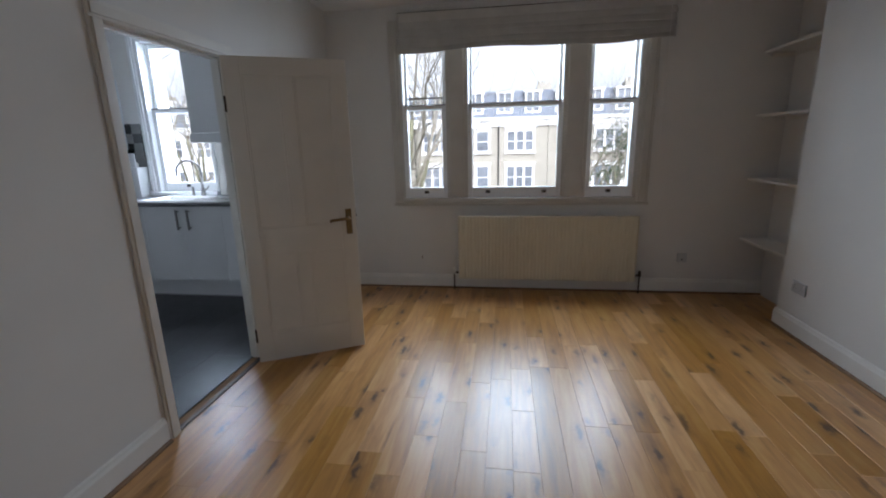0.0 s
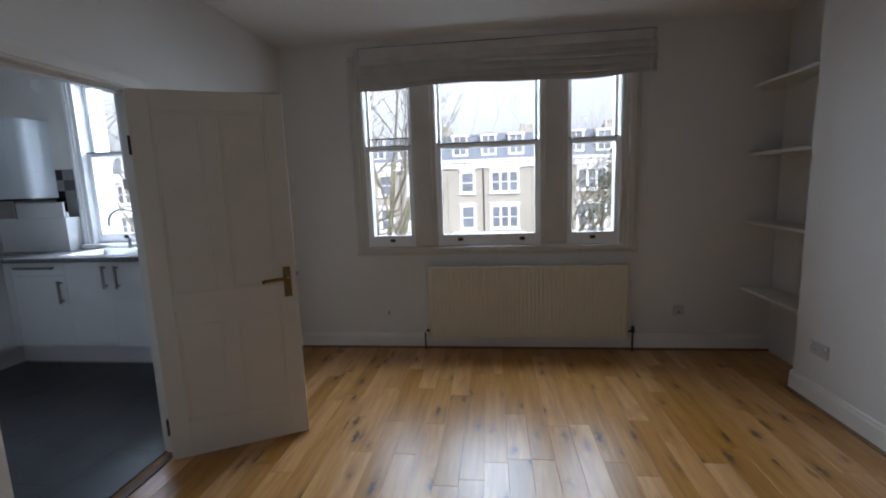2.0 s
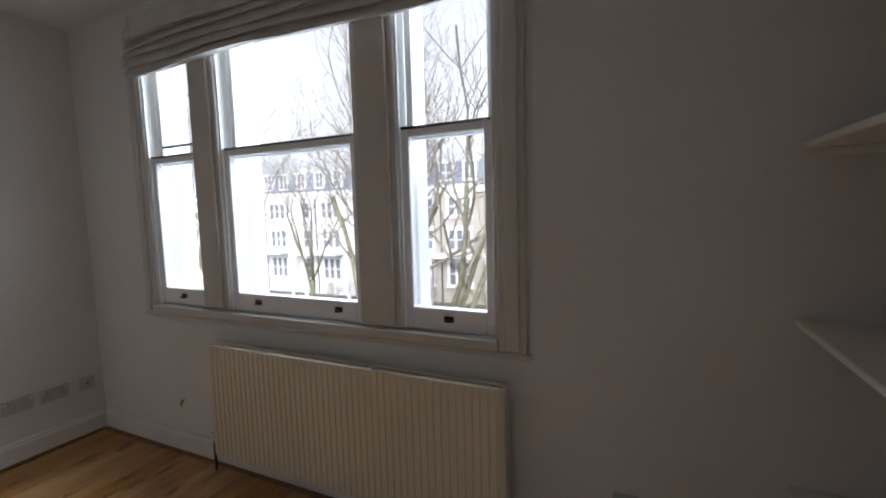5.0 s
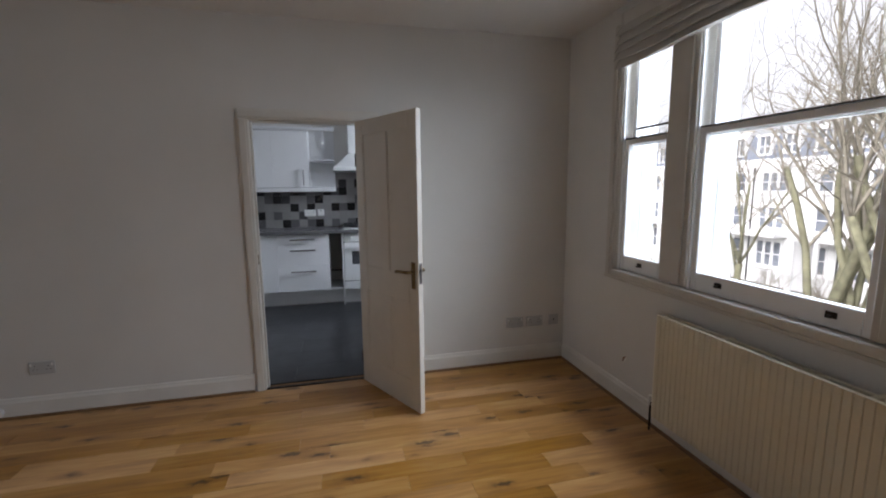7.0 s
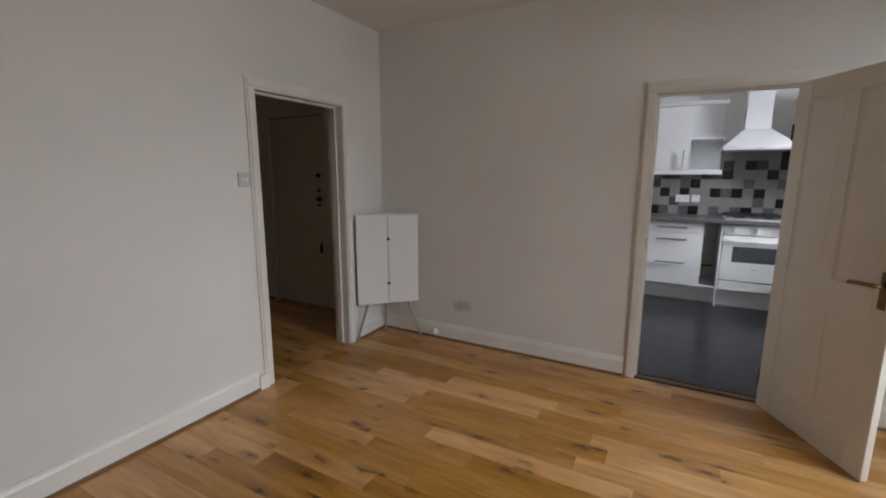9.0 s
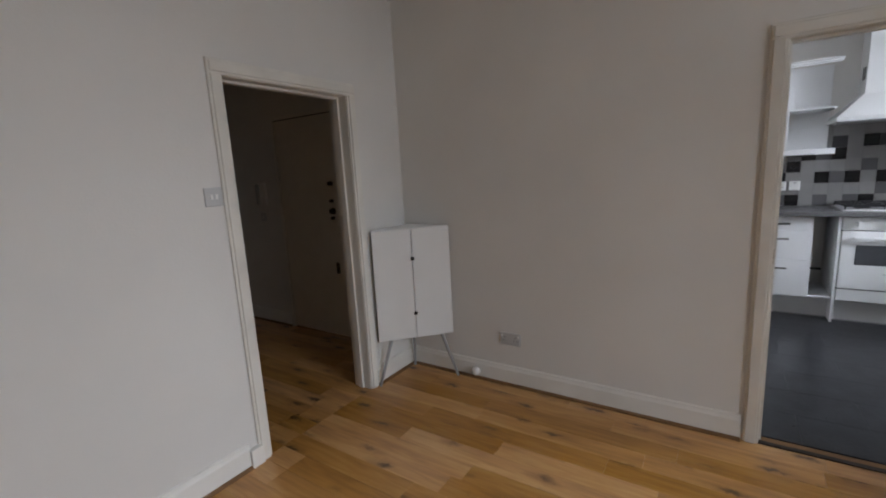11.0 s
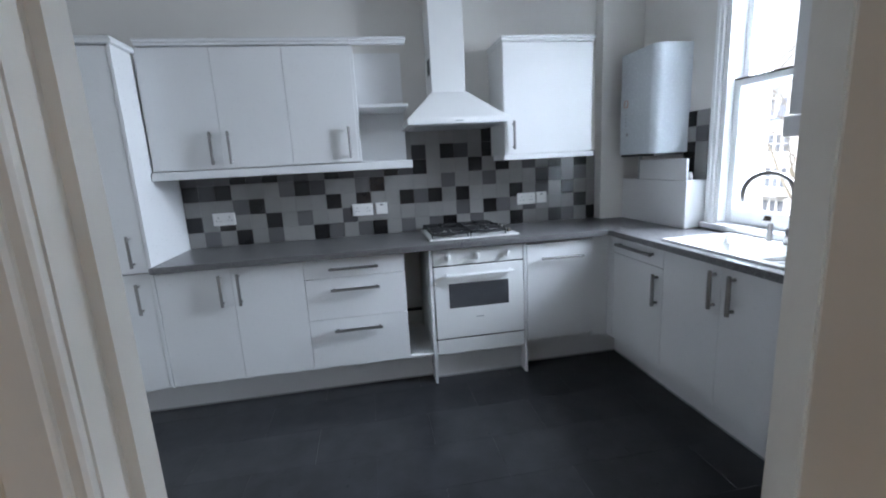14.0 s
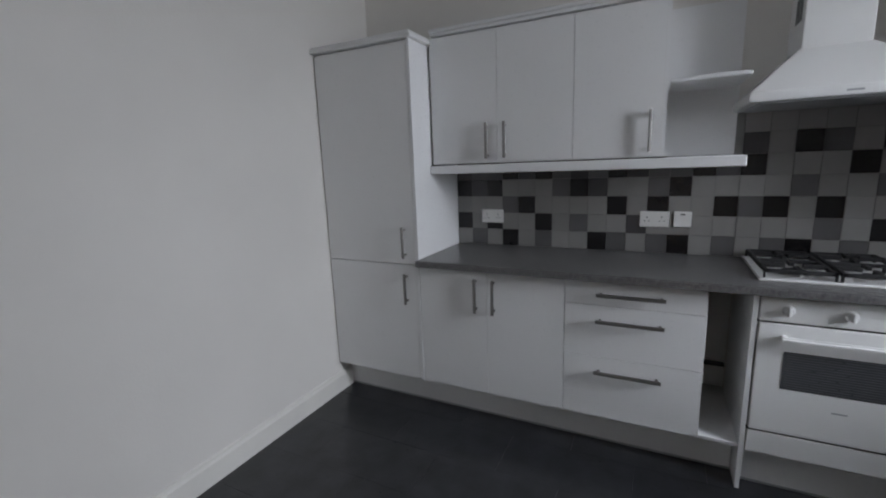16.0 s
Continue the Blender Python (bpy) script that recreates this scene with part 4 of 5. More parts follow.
part("carcass", cube(BF - 0.02, -1.690, NF + 0.021, KY - 0.002, PL, WU - 0.002), M_CARC, nu)
d = front(nu, "drawer_front", -2.185, -1.692, NF, NF + 0.019, 0.803, WU - 0.008)
bar_handle(d, (-2.115, NF, 0.866), (-1.765, NF, 0.866), FY, 0.010)
d = front(nu, "cabinet_door", -2.185, -1.692, NF, NF + 0.019, PL + 0.006, 0.797)
bar_handle(d, (-1.735, NF, 0.575), (-1.735, NF, 0.760), FY, 0.010)
part("corner_post", cube(BF - 0.018, -2.189, NF, NF + 0.019, PL, WU - 0.004), M_UNIT, nu)
su = thing("sink_unit", (-1.22, -0.3, 0.0), "white double-door sink cabinet with steel handles", "cabinet")
part("carcass", cube(-1.686, -0.90, NF + 0.021, KY - 0.002, PL, 0.70), M_CARC, su)
for x0, x1, xh in ((-1.688, -1.292, -1.325), (-1.288, -0.900, -1.215)):
    d = front(su, "cabinet_door", x0, x1, NF, NF + 0.019, PL + 0.006, WU - 0.008)
    bar_handle(d, (xh, NF, 0.695), (xh, NF, 0.880), FY, 0.010)
eu = thing("base_unit", (-0.48, -0.3, 0.0), "plain white base cabinet at the end of the run", "cabinet", "base units")
part("carcass", cube(-0.896, PX - 0.006, NF + 0.021, KY - 0.002, PL, WU - 0.002), M_CARC, eu)
front(eu, "cabinet_door", -0.896, PX - 0.004, NF, NF + 0.019, PL + 0.006, WU - 0.008)

# worktops
wt = thing("worktop", (-2.5, -1.9, WU), "grey speckled laminate worktop along the cooker wall", "worktop")
part("board", cube(KX + 0.001, BF + 0.045, -3.382, KY - 0.002, WU, WT, 0.005, 2), M_WORK, wt)
part("edge_band", cube(BF + 0.0452, BF + 0.0475, -3.380, NF - 0.030, WU + 0.003, WT - 0.005, 0.001), M_WORK, wt)
part("end_trim", cube(KX + 0.03, BF + 0.043, -3.3836, -3.3822, WU + 0.004, WT - 0.002), M_STEEL, wt, "thin metal trim at the worktop end")
wn_ = thing("worktop", (-1.2, -0.28, WU), "grey speckled laminate worktop under the kitchen window", "worktop")
for b in ((BF + 0.046, -1.74, NF - 0.028, KY - 0.002), (-1.74, -0.88, NF - 0.028, -0.520), (-1.74, -0.88, -0.105, KY - 0.002), (-0.88, PX - 0.002, NF - 0.028, KY - 0.002)):
    part("board", cube(*b, WU, WT, 0.003), M_WORK, wn_)

# sink with bowl and drainer, mixer tap
sk = thing("sink", (-1.27, -0.27, WT), "white composite inset sink with drainer", "sink")
bm = bmesh.new()
S0, S1, T0, T1 = -1.76, -0.86, -0.535, -0.090
for b in ((S0, S1, T0, T0 + 0.045), (S0, S1, T1 - 0.075, T1), (S0, S0 + 0.05, T0 + 0.045, T1 - 0.075), (-1.24, -1.19, T0 + 0.045, T1 - 0.075), (S1 - 0.04, S1, T0 + 0.045, T1 - 0.075)):
    box(bm, b[0], b[1], b[2], b[3], WT - 0.02, WT + 0.010, 0.004)
part("rim", bm, M_CERAMIC, sk)
for x0, x1, zb in ((S0 + 0.05, -1.24, 0.80), (-1.19, S1 - 0.04, WT - 0.012)):
    y0, y1 = T0 + 0.045, T1 - 0.075
    part("bowl_floor" if zb < 0.9 else "drainer", cube(x0, x1, y0, y1, zb - 0.01, zb), M_CERAMIC, sk)
    if zb < 0.9:
        for b in ((x0 - 0.01, x0, y0, y1), (x1, x1 + 0.01, y0, y1), (x0, x1, y0 - 0.01, y0), (x0, x1, y1, y1 + 0.01)):
            part("bowl_wall", cube(b[0], b[1], b[2], b[3], zb - 0.01, WT - 0.018), M_CERAMIC, sk)
for k in range(7):
    x = -1.16 + k * 0.036
    part("drainer_rib", cube(x, x + 0.012, T0 + 0.07, T1 - 0.10, WT - 0.013, WT - 0.005, 0.003), M_CERAMIC, sk)
tap = thing("mixer_tap", (-1.37, -0.130, WT + 0.01), "brushed steel swan-neck kitchen mixer tap", "tap")
TX, TY = -1.37, -0.130
part("base", rod([(TX, TY, WT + 0.008), (TX, TY, WT + 0.05), (TX, TY, WT + 0.09)], [0.026, 0.022, 0.018], 16), M_STEEL, tap, smooth=True)
arc = [(TX, TY, WT + 0.08), (TX, TY, WT + 0.26)] + [(TX - 0.10 * (1 - math.cos(a)) * 0.75, TY - 0.10 * (1 - math.cos(a)) * 0.7, WT + 0.26 + 0.10 * math.sin(a)) for a in [math.pi * k / 10 for k in range(1, 11)]]
arc += [(arc[-1][0], arc[-1][1], WT + 0.215)]
part("spout", rod(arc, 0.011, 12), M_STEEL, tap, smooth=True)
part("lever", rod([(TX + 0.018, TY, WT + 0.065), (TX + 0.05, TY - 0.01, WT + 0.075), (TX + 0.085, TY - 0.02, WT + 0.11)], [0.008, 0.006, 0.005], 10), M_STEEL, tap)
for x in (TX - 0.11,):
    part("spray_head", rod([(x, TY, WT + 0.008), (x, TY, WT + 0.10)], [0.014, 0.011], 12), M_STEEL, tap)

# gas hob
hob = thing("gas_hob", (-2.55, -1.45, WT), "white four-burner gas hob with black pan supports", "hob")
HY0, HY1 = -1.777, -1.173
part("plate", cube(-2.795, -2.315, HY0, HY1, WT, WT + 0.010, 0.004, 2), M_ENAMEL, hob)
for bx, by, r in ((-2.68, -1.635, 0.042), (-2.44, -1.635, 0.052), (-2.68, -1.385, 0.036), (-2.44, -1.385, 0.030)):
    bn = part("burner", rod([(bx, by, WT + 0.008), (bx, by, WT + 0.018)], [r + 0.008, r], 20), M_STEEL, hob)
    part("burner_cap", rod([(bx, by, WT + 0.018), (bx, by, WT + 0.026)], [r * 1.05, r * 0.9], 20), M_IRON, bn)
for y0, y1 in ((-1.760, -1.515), (-1.505, -1.260)):
    bm = bmesh.new()
    zt = WT + 0.048
    for x0, x1, a, b in ((-2.785, -2.335, y0, y0 + 0.017), (-2.785, -2.335, y1 - 0.017, y1), (-2.785, -2.772, y0, y1), (-2.348, -2.335, y0, y1), (-2.567, -2.553, y0, y1)):
        box(bm, x0, x1, a, b, zt - 0.017, zt, 0.003)
    yc = 0.5 * (y0 + y1)
    for bx in (-2.68, -2.44):
        box(bm, bx - 0.085, bx - 0.03, yc - 0.009, yc + 0.009, zt - 0.012, zt + 0.004, 0.001)
        box(bm, bx + 0.03, bx + 0.085, yc - 0.009, yc + 0.009, zt - 0.012, zt + 0.004, 0.001)
        box(bm, bx - 0.009, bx + 0.009, y0 + 0.004, yc - 0.03, zt - 0.012, zt + 0.006, 0.002)
        box(bm, bx - 0.009, bx + 0.009, yc + 0.03, y1 - 0.004, zt - 0.012, zt + 0.006, 0.002)
    for x in (-2.78, -2.34):
        for y in (y0 + 0.004, y1 - 0.004):
            box(bm, x - 0.005, x + 0.005, y - 0.004, y + 0.004, WT + 0.009, zt - 0.004)
    part("pan_support", bm, M_IRON, hob, "black cast iron pan support")
for x in (-2.70, -2.61, -2.52, -2.43):
    part("knob", rod([(x, -1.210, WT + 0.009), (x, -1.210, WT + 0.034)], [0.017, 0.013], 14), M_CHROME, hob)

# cooker hood
hd = thing("cooker_hood", (-2.6, -1.49, 1.69), "white pyramid cooker hood with a square chimney", "cooker hood")
bm = bmesh.new()
c0, c1, e0, e1 = -1.675, -1.440, -1.868, -1.225
xf, xc = -2.330, -2.560
rings = [[(KX + 0.002, e0, 1.676), (xf, e0, 1.676), (xf, e1, 1.676), (KX + 0.002, e1, 1.676)], [(KX + 0.002, e0, 1.712), (xf, e0, 1.712), (xf, e1, 1.712), (KX + 0.002, e1, 1.712)], [(KX + 0.002, c0, 1.900), (xc, c0, 1.900), (xc, c1, 1.900), (KX + 0.002, c1, 1.900)]]
vr = [[bm.verts.new(p) for p in r] for r in rings]
for r, s in zip(vr, vr[1:]):
    for k in range(4):
        bm.faces.new((r[k], r[(k + 1) % 4], s[(k + 1) % 4], s[k]))
bm.faces.new(vr[0][::-1])
bm.faces.new(vr[-1])
bmesh.ops.recalc_face_normals(bm, faces=bm.faces)
bmesh.ops.bevel(bm, geom=list(bm.edges), offset=0.004, segments=2, affect="EDGES")
part("canopy", bm, M_ENAMEL, hd)
part("chimney", cube(KX + 0.002, xc - 0.004, c0 + 0.004, c1 - 0.004, 1.897, KCEIL - 0.002, 0.003), M_ENAMEL, hd)
part("filter", cube(KX + 0.06, xf - 0.04, e0 + 0.04, e1 - 0.04, 1.668, 1.677, 0.002), M_GREYMET, hd, "grey metal grease filter")
part("maker_mark", cube(xf - 0.004, xf + 0.0015, -1.570, -1.520, 1.690, 1.697), M_GREYMET, hd)
for k in range(5):
    part("vent_slot", cube(xc - 0.15 + k * 0.022, xc - 0.138 + k * 0.022, c0 + 0.0025, c0 + 0.0055, 2.02, 2.12), M_BLACK, hd)

# boiler, pipe boxing


def rounded_casing(x0, x1, yf, yb, z0, z1, r):
    """An upright casing whose front corners are rounded."""
    plan = [(x0, yb)]
    for cx, a0 in ((x0 + r, 180), (x1 - r, 270)):
        plan += [(cx + r * math.cos(radians(a0 + k * 9)), yf + r + r * math.sin(radians(a0 + k * 9))) for k in range(11)]
    plan.append((x1, yb))
    bm = bmesh.new()
    lo, hi = [[bm.verts.new((x, y, z)) for x, y in plan] for z in (z0, z1)]
    n = len(plan)
    for k in range(n):
        f = bm.faces.new((lo[k], lo[(k + 1) % n], hi[(k + 1) % n], hi[k]))
        f.smooth = 0 < k < n - 2
    bm.faces.new(lo[::-1])
    bm.faces.new(hi)
    bmesh.ops.recalc_face_normals(bm, faces=bm.faces)
    bm.edges.ensure_lookup_table()
    for e in bm.edges:
        e.smooth = abs(e.verts[0].co.z - e.verts[1].co.z) > 0.01
    return bm


bo = thing("wall_boiler", (-2.34, -0.13, 1.425), "pale grey-white wall-hung gas boiler with rounded edges", "boiler")
part("casing", rounded_casing(-2.620, -2.200, -0.300, KY - 0.001, 1.428, 2.105, 0.055), M_BOILER, bo)
part("side_trim", cube(-2.632, -2.626, -0.265, -0.049, 1.43, 2.095), M_GREYMET, bo)
ring = bmesh.new()
tube(ring, [(-2.515 + 0.024 * math.cos(a), -0.3022, 1.775 + 0.024 * math.sin(a)) for a in [2 * math.pi * k / 20 for k in range(21)]], 0.0022, 6, caps=False)
part("badge", ring, M_ORANGE, bo, "faint orange ring badge")
for k, w in enumerate((0.012, 0.022, 0.016, 0.022)):
    part("panel_print", cube(-2.515 - w / 2, -2.515 + w / 2, -0.301, -0.300, 1.70 - 0.025 * k, 1.705 - 0.025 * k), M_GREYMET, bo)
part("gauge", rod([(-2.495, -0.299, 1.565), (-2.495, -0.304, 1.565)], 0.012, 16), M_GREYMET, bo)
part("base_tray", cube(-2.600, -2.220, -0.275, -0.065, 1.412, 1.428), M_BLACK, bo)
bx = thing("pipe_boxing", (-2.3, -0.11, WT), "white painted boxing hiding the boiler pipes", "boxing")
part("lower_box", cube(KX + 0.102, -2.020, -0.190, -0.047, WT, 1.250, 0.003), M_UNIT, bx)
part("upper_board", cube(-2.505, -2.030, -0.188, -0.170, 1.252, 1.388, 0.003), M_UNIT, bx)
pp = thing("boiler_pipe", (-2.555, -0.165, 1.25), "short grey boiler pipe above the boxing", "pipe")
part("pipe", rod([(-2.540, -0.160, 1.25), (-2.540, -0.160, 1.415)], 0.011, 10), M_GREYMET, pp)
valve = thing("service_valve", (-2.085, -0.135, 1.25), "small cream pipe fitting on the boxing ledge", "valve")
part("body", rod([(-2.065, -0.130, 1.25), (-2.065, -0.130, 1.275), (-2.065, -0.130, 1.30)], [0.014, 0.016, 0.010], 12), M_CREAM, valve)

# wall unit beside the window
cu = thing("wall_unit", (-0.65, -0.17, 1.47), "white wall cabinet beside the kitchen window", "cabinet", "wall units")
part("carcass", cube(-1.215, PX - 0.004, -0.357, -0.047, 1.56, 2.26), M_CARC, cu)
front(cu, "cabinet_door", -1.213, -0.682, -0.378, -0.359, 1.563, 2.256)
front(cu, "cabinet_door", -0.678, PX - 0.006, -0.378, -0.359, 1.563, 2.256)
part("pelmet", cube(-1.228, PX - 0.004, -0.390, -0.345, 1.470, 1.556, 0.004), M_UNIT, cu)
part("cornice", cube(-1.228, PX - 0.004, -0.395, -0.047, 2.262, 2.298, 0.005), M_UNIT, cu)

# kitchen sockets
SWITCH = (("indicator", 0.0, 0.026, 0.022, 0.007, M_BLACK), ("rocker", 0.0, 0.0, 0.012, 0.022, M_PLASTIC))
for y in (-3.134, -2.190, -0.944):
    wall_plate("wall_socket", "y", y, 1.138, 0.146, 0.086, KX + 0.008, 1, "white plastic double socket on the splashback tiles", "socket", DOUBLE)
for y in (-2.053, -0.822):
    wall_plate("fused_switch", "y", y, 1.140, 0.084, 0.084, KX + 0.008, 1, "white plastic cooker switch on the splashback tiles", "switch", SWITCH)
vent = thing("wall_vent", (-2.2, -0.01, 2.35), "round white vent cover high on the kitchen wall", "vent")
part("cover", rod([(-2.25, -0.047, 2.42), (-2.25, -0.059, 2.42), (-2.25, -0.065, 2.42)], [0.055, 0.052, 0.03], 20), M_PLASTIC, vent)

# ---- outside: street, terrace opposite, trees ----
GZ = -7.6
M_ASPHALT = material("asphalt", (0.05, 0.05, 0.052), 0.9, vary=0.2, scale=2, fine=60, bump=0.2)
M_PAVE = material("paving_slab", (0.22, 0.21, 0.20), 0.85, vary=0.15, scale=3, fine=40, bump=0.1)
M_BRICK = material("yellow_stock_brick", (0.45, 0.415, 0.345), 0.9, vary=0.16, scale=2.5, fine=14, bump=0.25, second=(0.39, 0.36, 0.305))
M_STUCCO = material("white_stucco", (0.66, 0.66, 0.65), 0.8, vary=0.06, scale=1.0, fine=12, bump=0.1)
M_ROOF = material("roof_slate", (0.17, 0.19, 0.23), 0.7, vary=0.18, scale=3, fine=14, bump=0.2)
M_TRIM = material("white_window_surround", (0.78, 0.78, 0.77), 0.6, vary=0.05, scale=3, fine=20, bump=0.05)
M_PANE = material("far_window_glass", (0.17, 0.185, 0.21), 0.08, vary=0.3, scale=0.6, fine=5, bump=0)
M_BARK = material("plane_tree_bark", (0.17, 0.16, 0.10), 0.9, vary=0.35, scale=5, fine=30, bump=0.4, second=(0.26, 0.25, 0.155))
M_TWIG = material("bare_twig", (0.25, 0.225, 0.175), 0.9, vary=0.3, scale=6, fine=30, bump=0.1)
M_LEAF = material("evergreen_leaf", (0.045, 0.075, 0.035), 0.7, vary=0.4, scale=4, fine=20, bump=0.1)
M_LAWN = material("winter_garden_soil", (0.11, 0.10, 0.07), 0.95, vary=0.4, scale=1.5, fine=25, bump=0.3)
structure("ground", cube(-400, 400, 0.5, 900, GZ - 0.4, GZ - 0.12), M_LAWN, "winter front gardens and open ground", "ground")
structure("road", cube(-200, 200, 13.5, 23.0, GZ - 0.115, GZ - 0.10), M_ASPHALT, "grey asphalt street", "road")
for y0, y1 in ((10.8, 13.5), (23.0, 25.8)):
    structure("pavement", cube(-200, 200, y0, y1, GZ - 0.115, GZ + 0.02, 0.02), M_PAVE, "grey slab pavement with kerb", "pavement")


def far_window(parent, x, y, z, w, h, parts_=1, hood=True):
    """A sash window set in a white surround; parts_ lights side by side."""
    wd = new("window")
    wd.location = (x, y, z)
    wd.parent = parent
    wd.matrix_parent_inverse = Matrix.Translation(parent.location).inverted()
    bm = bmesh.new()
    f = 0.16
    box(bm, x - w / 2 - f, x - w / 2, y - 0.10, y + 0.02, z - 0.05, z + h)
    box(bm, x + w / 2, x + w / 2 + f, y - 0.10, y + 0.02, z - 0.05, z + h)
    box(bm, x - w / 2 - f, x + w / 2 + f, y - 0.12, y + 0.02, z + h, z + h + 0.24)
    if hood:
        box(bm, x - w / 2 - f - 0.08, x + w / 2 + f + 0.08, y - 0.26, y + 0.02, z + h + 0.24, z + h + 0.36)
    box(bm, x - w / 2 - f - 0.06, x + w / 2 + f + 0.06, y - 0.24, y + 0.02, z - 0.20, z - 0.05)
    part("surround", bm, M_TRIM, wd)
    bm = bmesh.new()
    step = w / parts_
    for k in range(parts_):
        a, b = x - w / 2 + k * step, x - w / 2 + (k + 1) * step
        box(bm, a, a + 0.06, y - 0.03, y + 0.03, z, z + h)
        box(bm, b - 0.06, b, y - 0.03, y + 0.03, z, z + h)
        if k:
            box(bm, a - 0.10, a + 0.10, y - 0.08, y + 0.03, z, z + h)
        box(bm, a, b, y - 0.03, y + 0.03, z + h / 2 - 0.04, z + h / 2 + 0.04)
        box(bm, a, b, y - 0.03, y + 0.03, z, z + 0.10)
        box(bm, a, b, y - 0.03, y + 0.03, z + h - 0.07, z + h)
    part("frame", bm, M_TRIM, wd)
    part("pane", cube(x - w / 2 + 0.03, x + w / 2 - 0.03, y + 0.03, y + 0.05, z + 0.05, z + h - 0.03), M_PANE, wd)
    return wd


def house(x0, width, y, white):
    wallm = M_STUCCO if white else M_BRICK
    hs = thing("terraced_house", (x0 + width / 2, y, GZ), ("white stuccoed" if white else "yellow brick") + " Victorian terraced house with slate mansard roof", "house", "terrace opposite")
    x1 = x0 + width
    eave, top = 3.62, 5.92
    xs, xt = x0 + width * 0.24, x0 + width * 0.68
    rows = ((0.70, 1.75), (-2.56, 1.95), (-6.0, 2.3))
    holes = []
    for z, h in rows:
        holes += [(xs - 0.55, xs + 0.55, z, z + h), (xt - 1.15, xt + 1.15, z, z + h)]
    bm = bmesh.new()
    holed(bm, "x", x0, x1 - 0.01, y, y + 0.4, GZ - 0.2, eave, holes)
    part("wall", bm, wallm, hs)
    part("rear_wall", cube(x0, x1 - 0.01, y + 8.0, y + 8.3, GZ - 0.2, eave), wallm, hs)
    for a in (x0, x1 - 0.31):
        part("party_wall", cube(a, a + 0.3, y + 0.4, y + 8.0, GZ - 0.2, eave), wallm, hs)
    # black sheet added for the darkness of the rooms behind the windows
    part("room_dark_sheet", cube(x0 + 0.3, x1 - 0.31, y + 1.2, y + 1.3, GZ, eave), M_BLACK, hs)
    bm = cube(x0 - 0.02, x1 + 0.01, y - 0.42, y + 0.05, eave - 0.28, eave, 0.03)
    box(bm, x0 - 0.02, x1 + 0.01, y - 0.22, y + 0.05, eave - 0.75, eave - 0.28)
    for k in range(int(width / 0.5)):
        box(bm, x0 + 0.2 + k * 0.5, x0 + 0.32 + k * 0.5, y - 0.36, y - 0.2, eave - 0.55, eave - 0.28)
    part("cornice", bm, M_TRIM, hs)
    bm = bmesh.new()
    vs = [bm.verts.new(p) for p in ((x0, y + 0.05, eave), (x1 - 0.01, y + 0.05, eave), (x1 - 0.01, y + 0.9, top), (x0, y + 0.9, top), (x0, y + 8.2, eave), (x1 - 0.01, y + 8.2, eave), (x1 - 0.01, y + 7.4, top + 0.2), (x0, y + 7.4, top + 0.2))]
    for q in ((0, 1, 2, 3), (3, 2, 6, 7), (7, 6, 5, 4), (0, 3, 7, 4), (1, 5, 6, 2), (0, 4, 5, 1)):
        bm.faces.new([vs[i] for i in q])
    roof = part("roof", bm, M_ROOF, hs)
    for x in (x0 + width * 0.16, x0 + width * 0.50, x0 + width * 0.82):
        dm = new("dormer")
        dm.location = (x, y, eave)
        dm.parent = hs
        dm.matrix_parent_inverse = Matrix.Translation(hs.location).inverted()
        bm = bmesh.new()
        box(bm, x - 0.70, x - 0.52, y + 0.12, y + 0.9, eave + 0.35, top - 0.25)
        box(bm, x + 0.52, x + 0.70, y + 0.12, y + 0.9, eave + 0.35, top - 0.25)
        box(bm, x - 0.80, x + 0.80, y + 0.02, y + 1.0, top - 0.25, top - 0.08)
        box(bm, x - 0.52, x + 0.52, y + 0.12, y + 0.9, eave + 0.35, eave + 0.50)
        box(bm, x - 0.04, x + 0.04, y + 0.16, y + 0.24, eave + 0.5, top - 0.25)
        box(bm, x - 0.52, x + 0.52, y + 0.16, y + 0.24, eave + 1.12, eave + 1.2)
        part("dormer_frame", bm, M_TRIM, dm)
        part("pane", cube(x - 0.52, x + 0.52, y + 0.25, y + 0.28, eave + 0.5, top - 0.25), M_PANE, dm)
    bm = cube(x1 - 0.9, x1 + 0.4, y + 2.2, y + 3.4, top - 0.6, top + 0.55, 0.02)
    ch = part("chimney_stack", bm, wallm, hs)
    for k in range(4):
        part("chimney_pot", rod([(x1 - 0.7 + 0.3 * k, y + 2.8, top + 0.55), (x1 - 0.7 + 0.3 * k, y + 2.8, top + 0.95)], [0.14, 0.11], 8), M_BRICK, ch)
    for n, (z, h) in enumerate(rows):
        far_window(hs, xs, y, z, 1.1, h, 1, n < 2)
        far_window(hs, xt, y, z, 2.3, h, 3, n < 2)
    part("downpipe", rod([(x0 + width * 0.43, y - 0.10, GZ), (x0 + width * 0.43, y - 0.10, eave - 0.7)], 0.06, 8), M_BLACK, hs)
    bm = cube(x0 + 0.4, x0 + width * 0.9, y - 1.6, y - 0.0, -3.25, -2.85, 0.03)
    for px in (x0 + 0.7, x0 + 2.6):
        tube(bm, [(px, y - 1.4, GZ - 0.1), (px, y - 1.4, -3.25)], 0.2, 10)
    part("porch", bm, M_STUCCO, hs)
    return hs


WID = 7.6
for k in range(-9, 5):
    house(-2.25 + k * WID, WID - 0.02, 36.0, k <= -3)


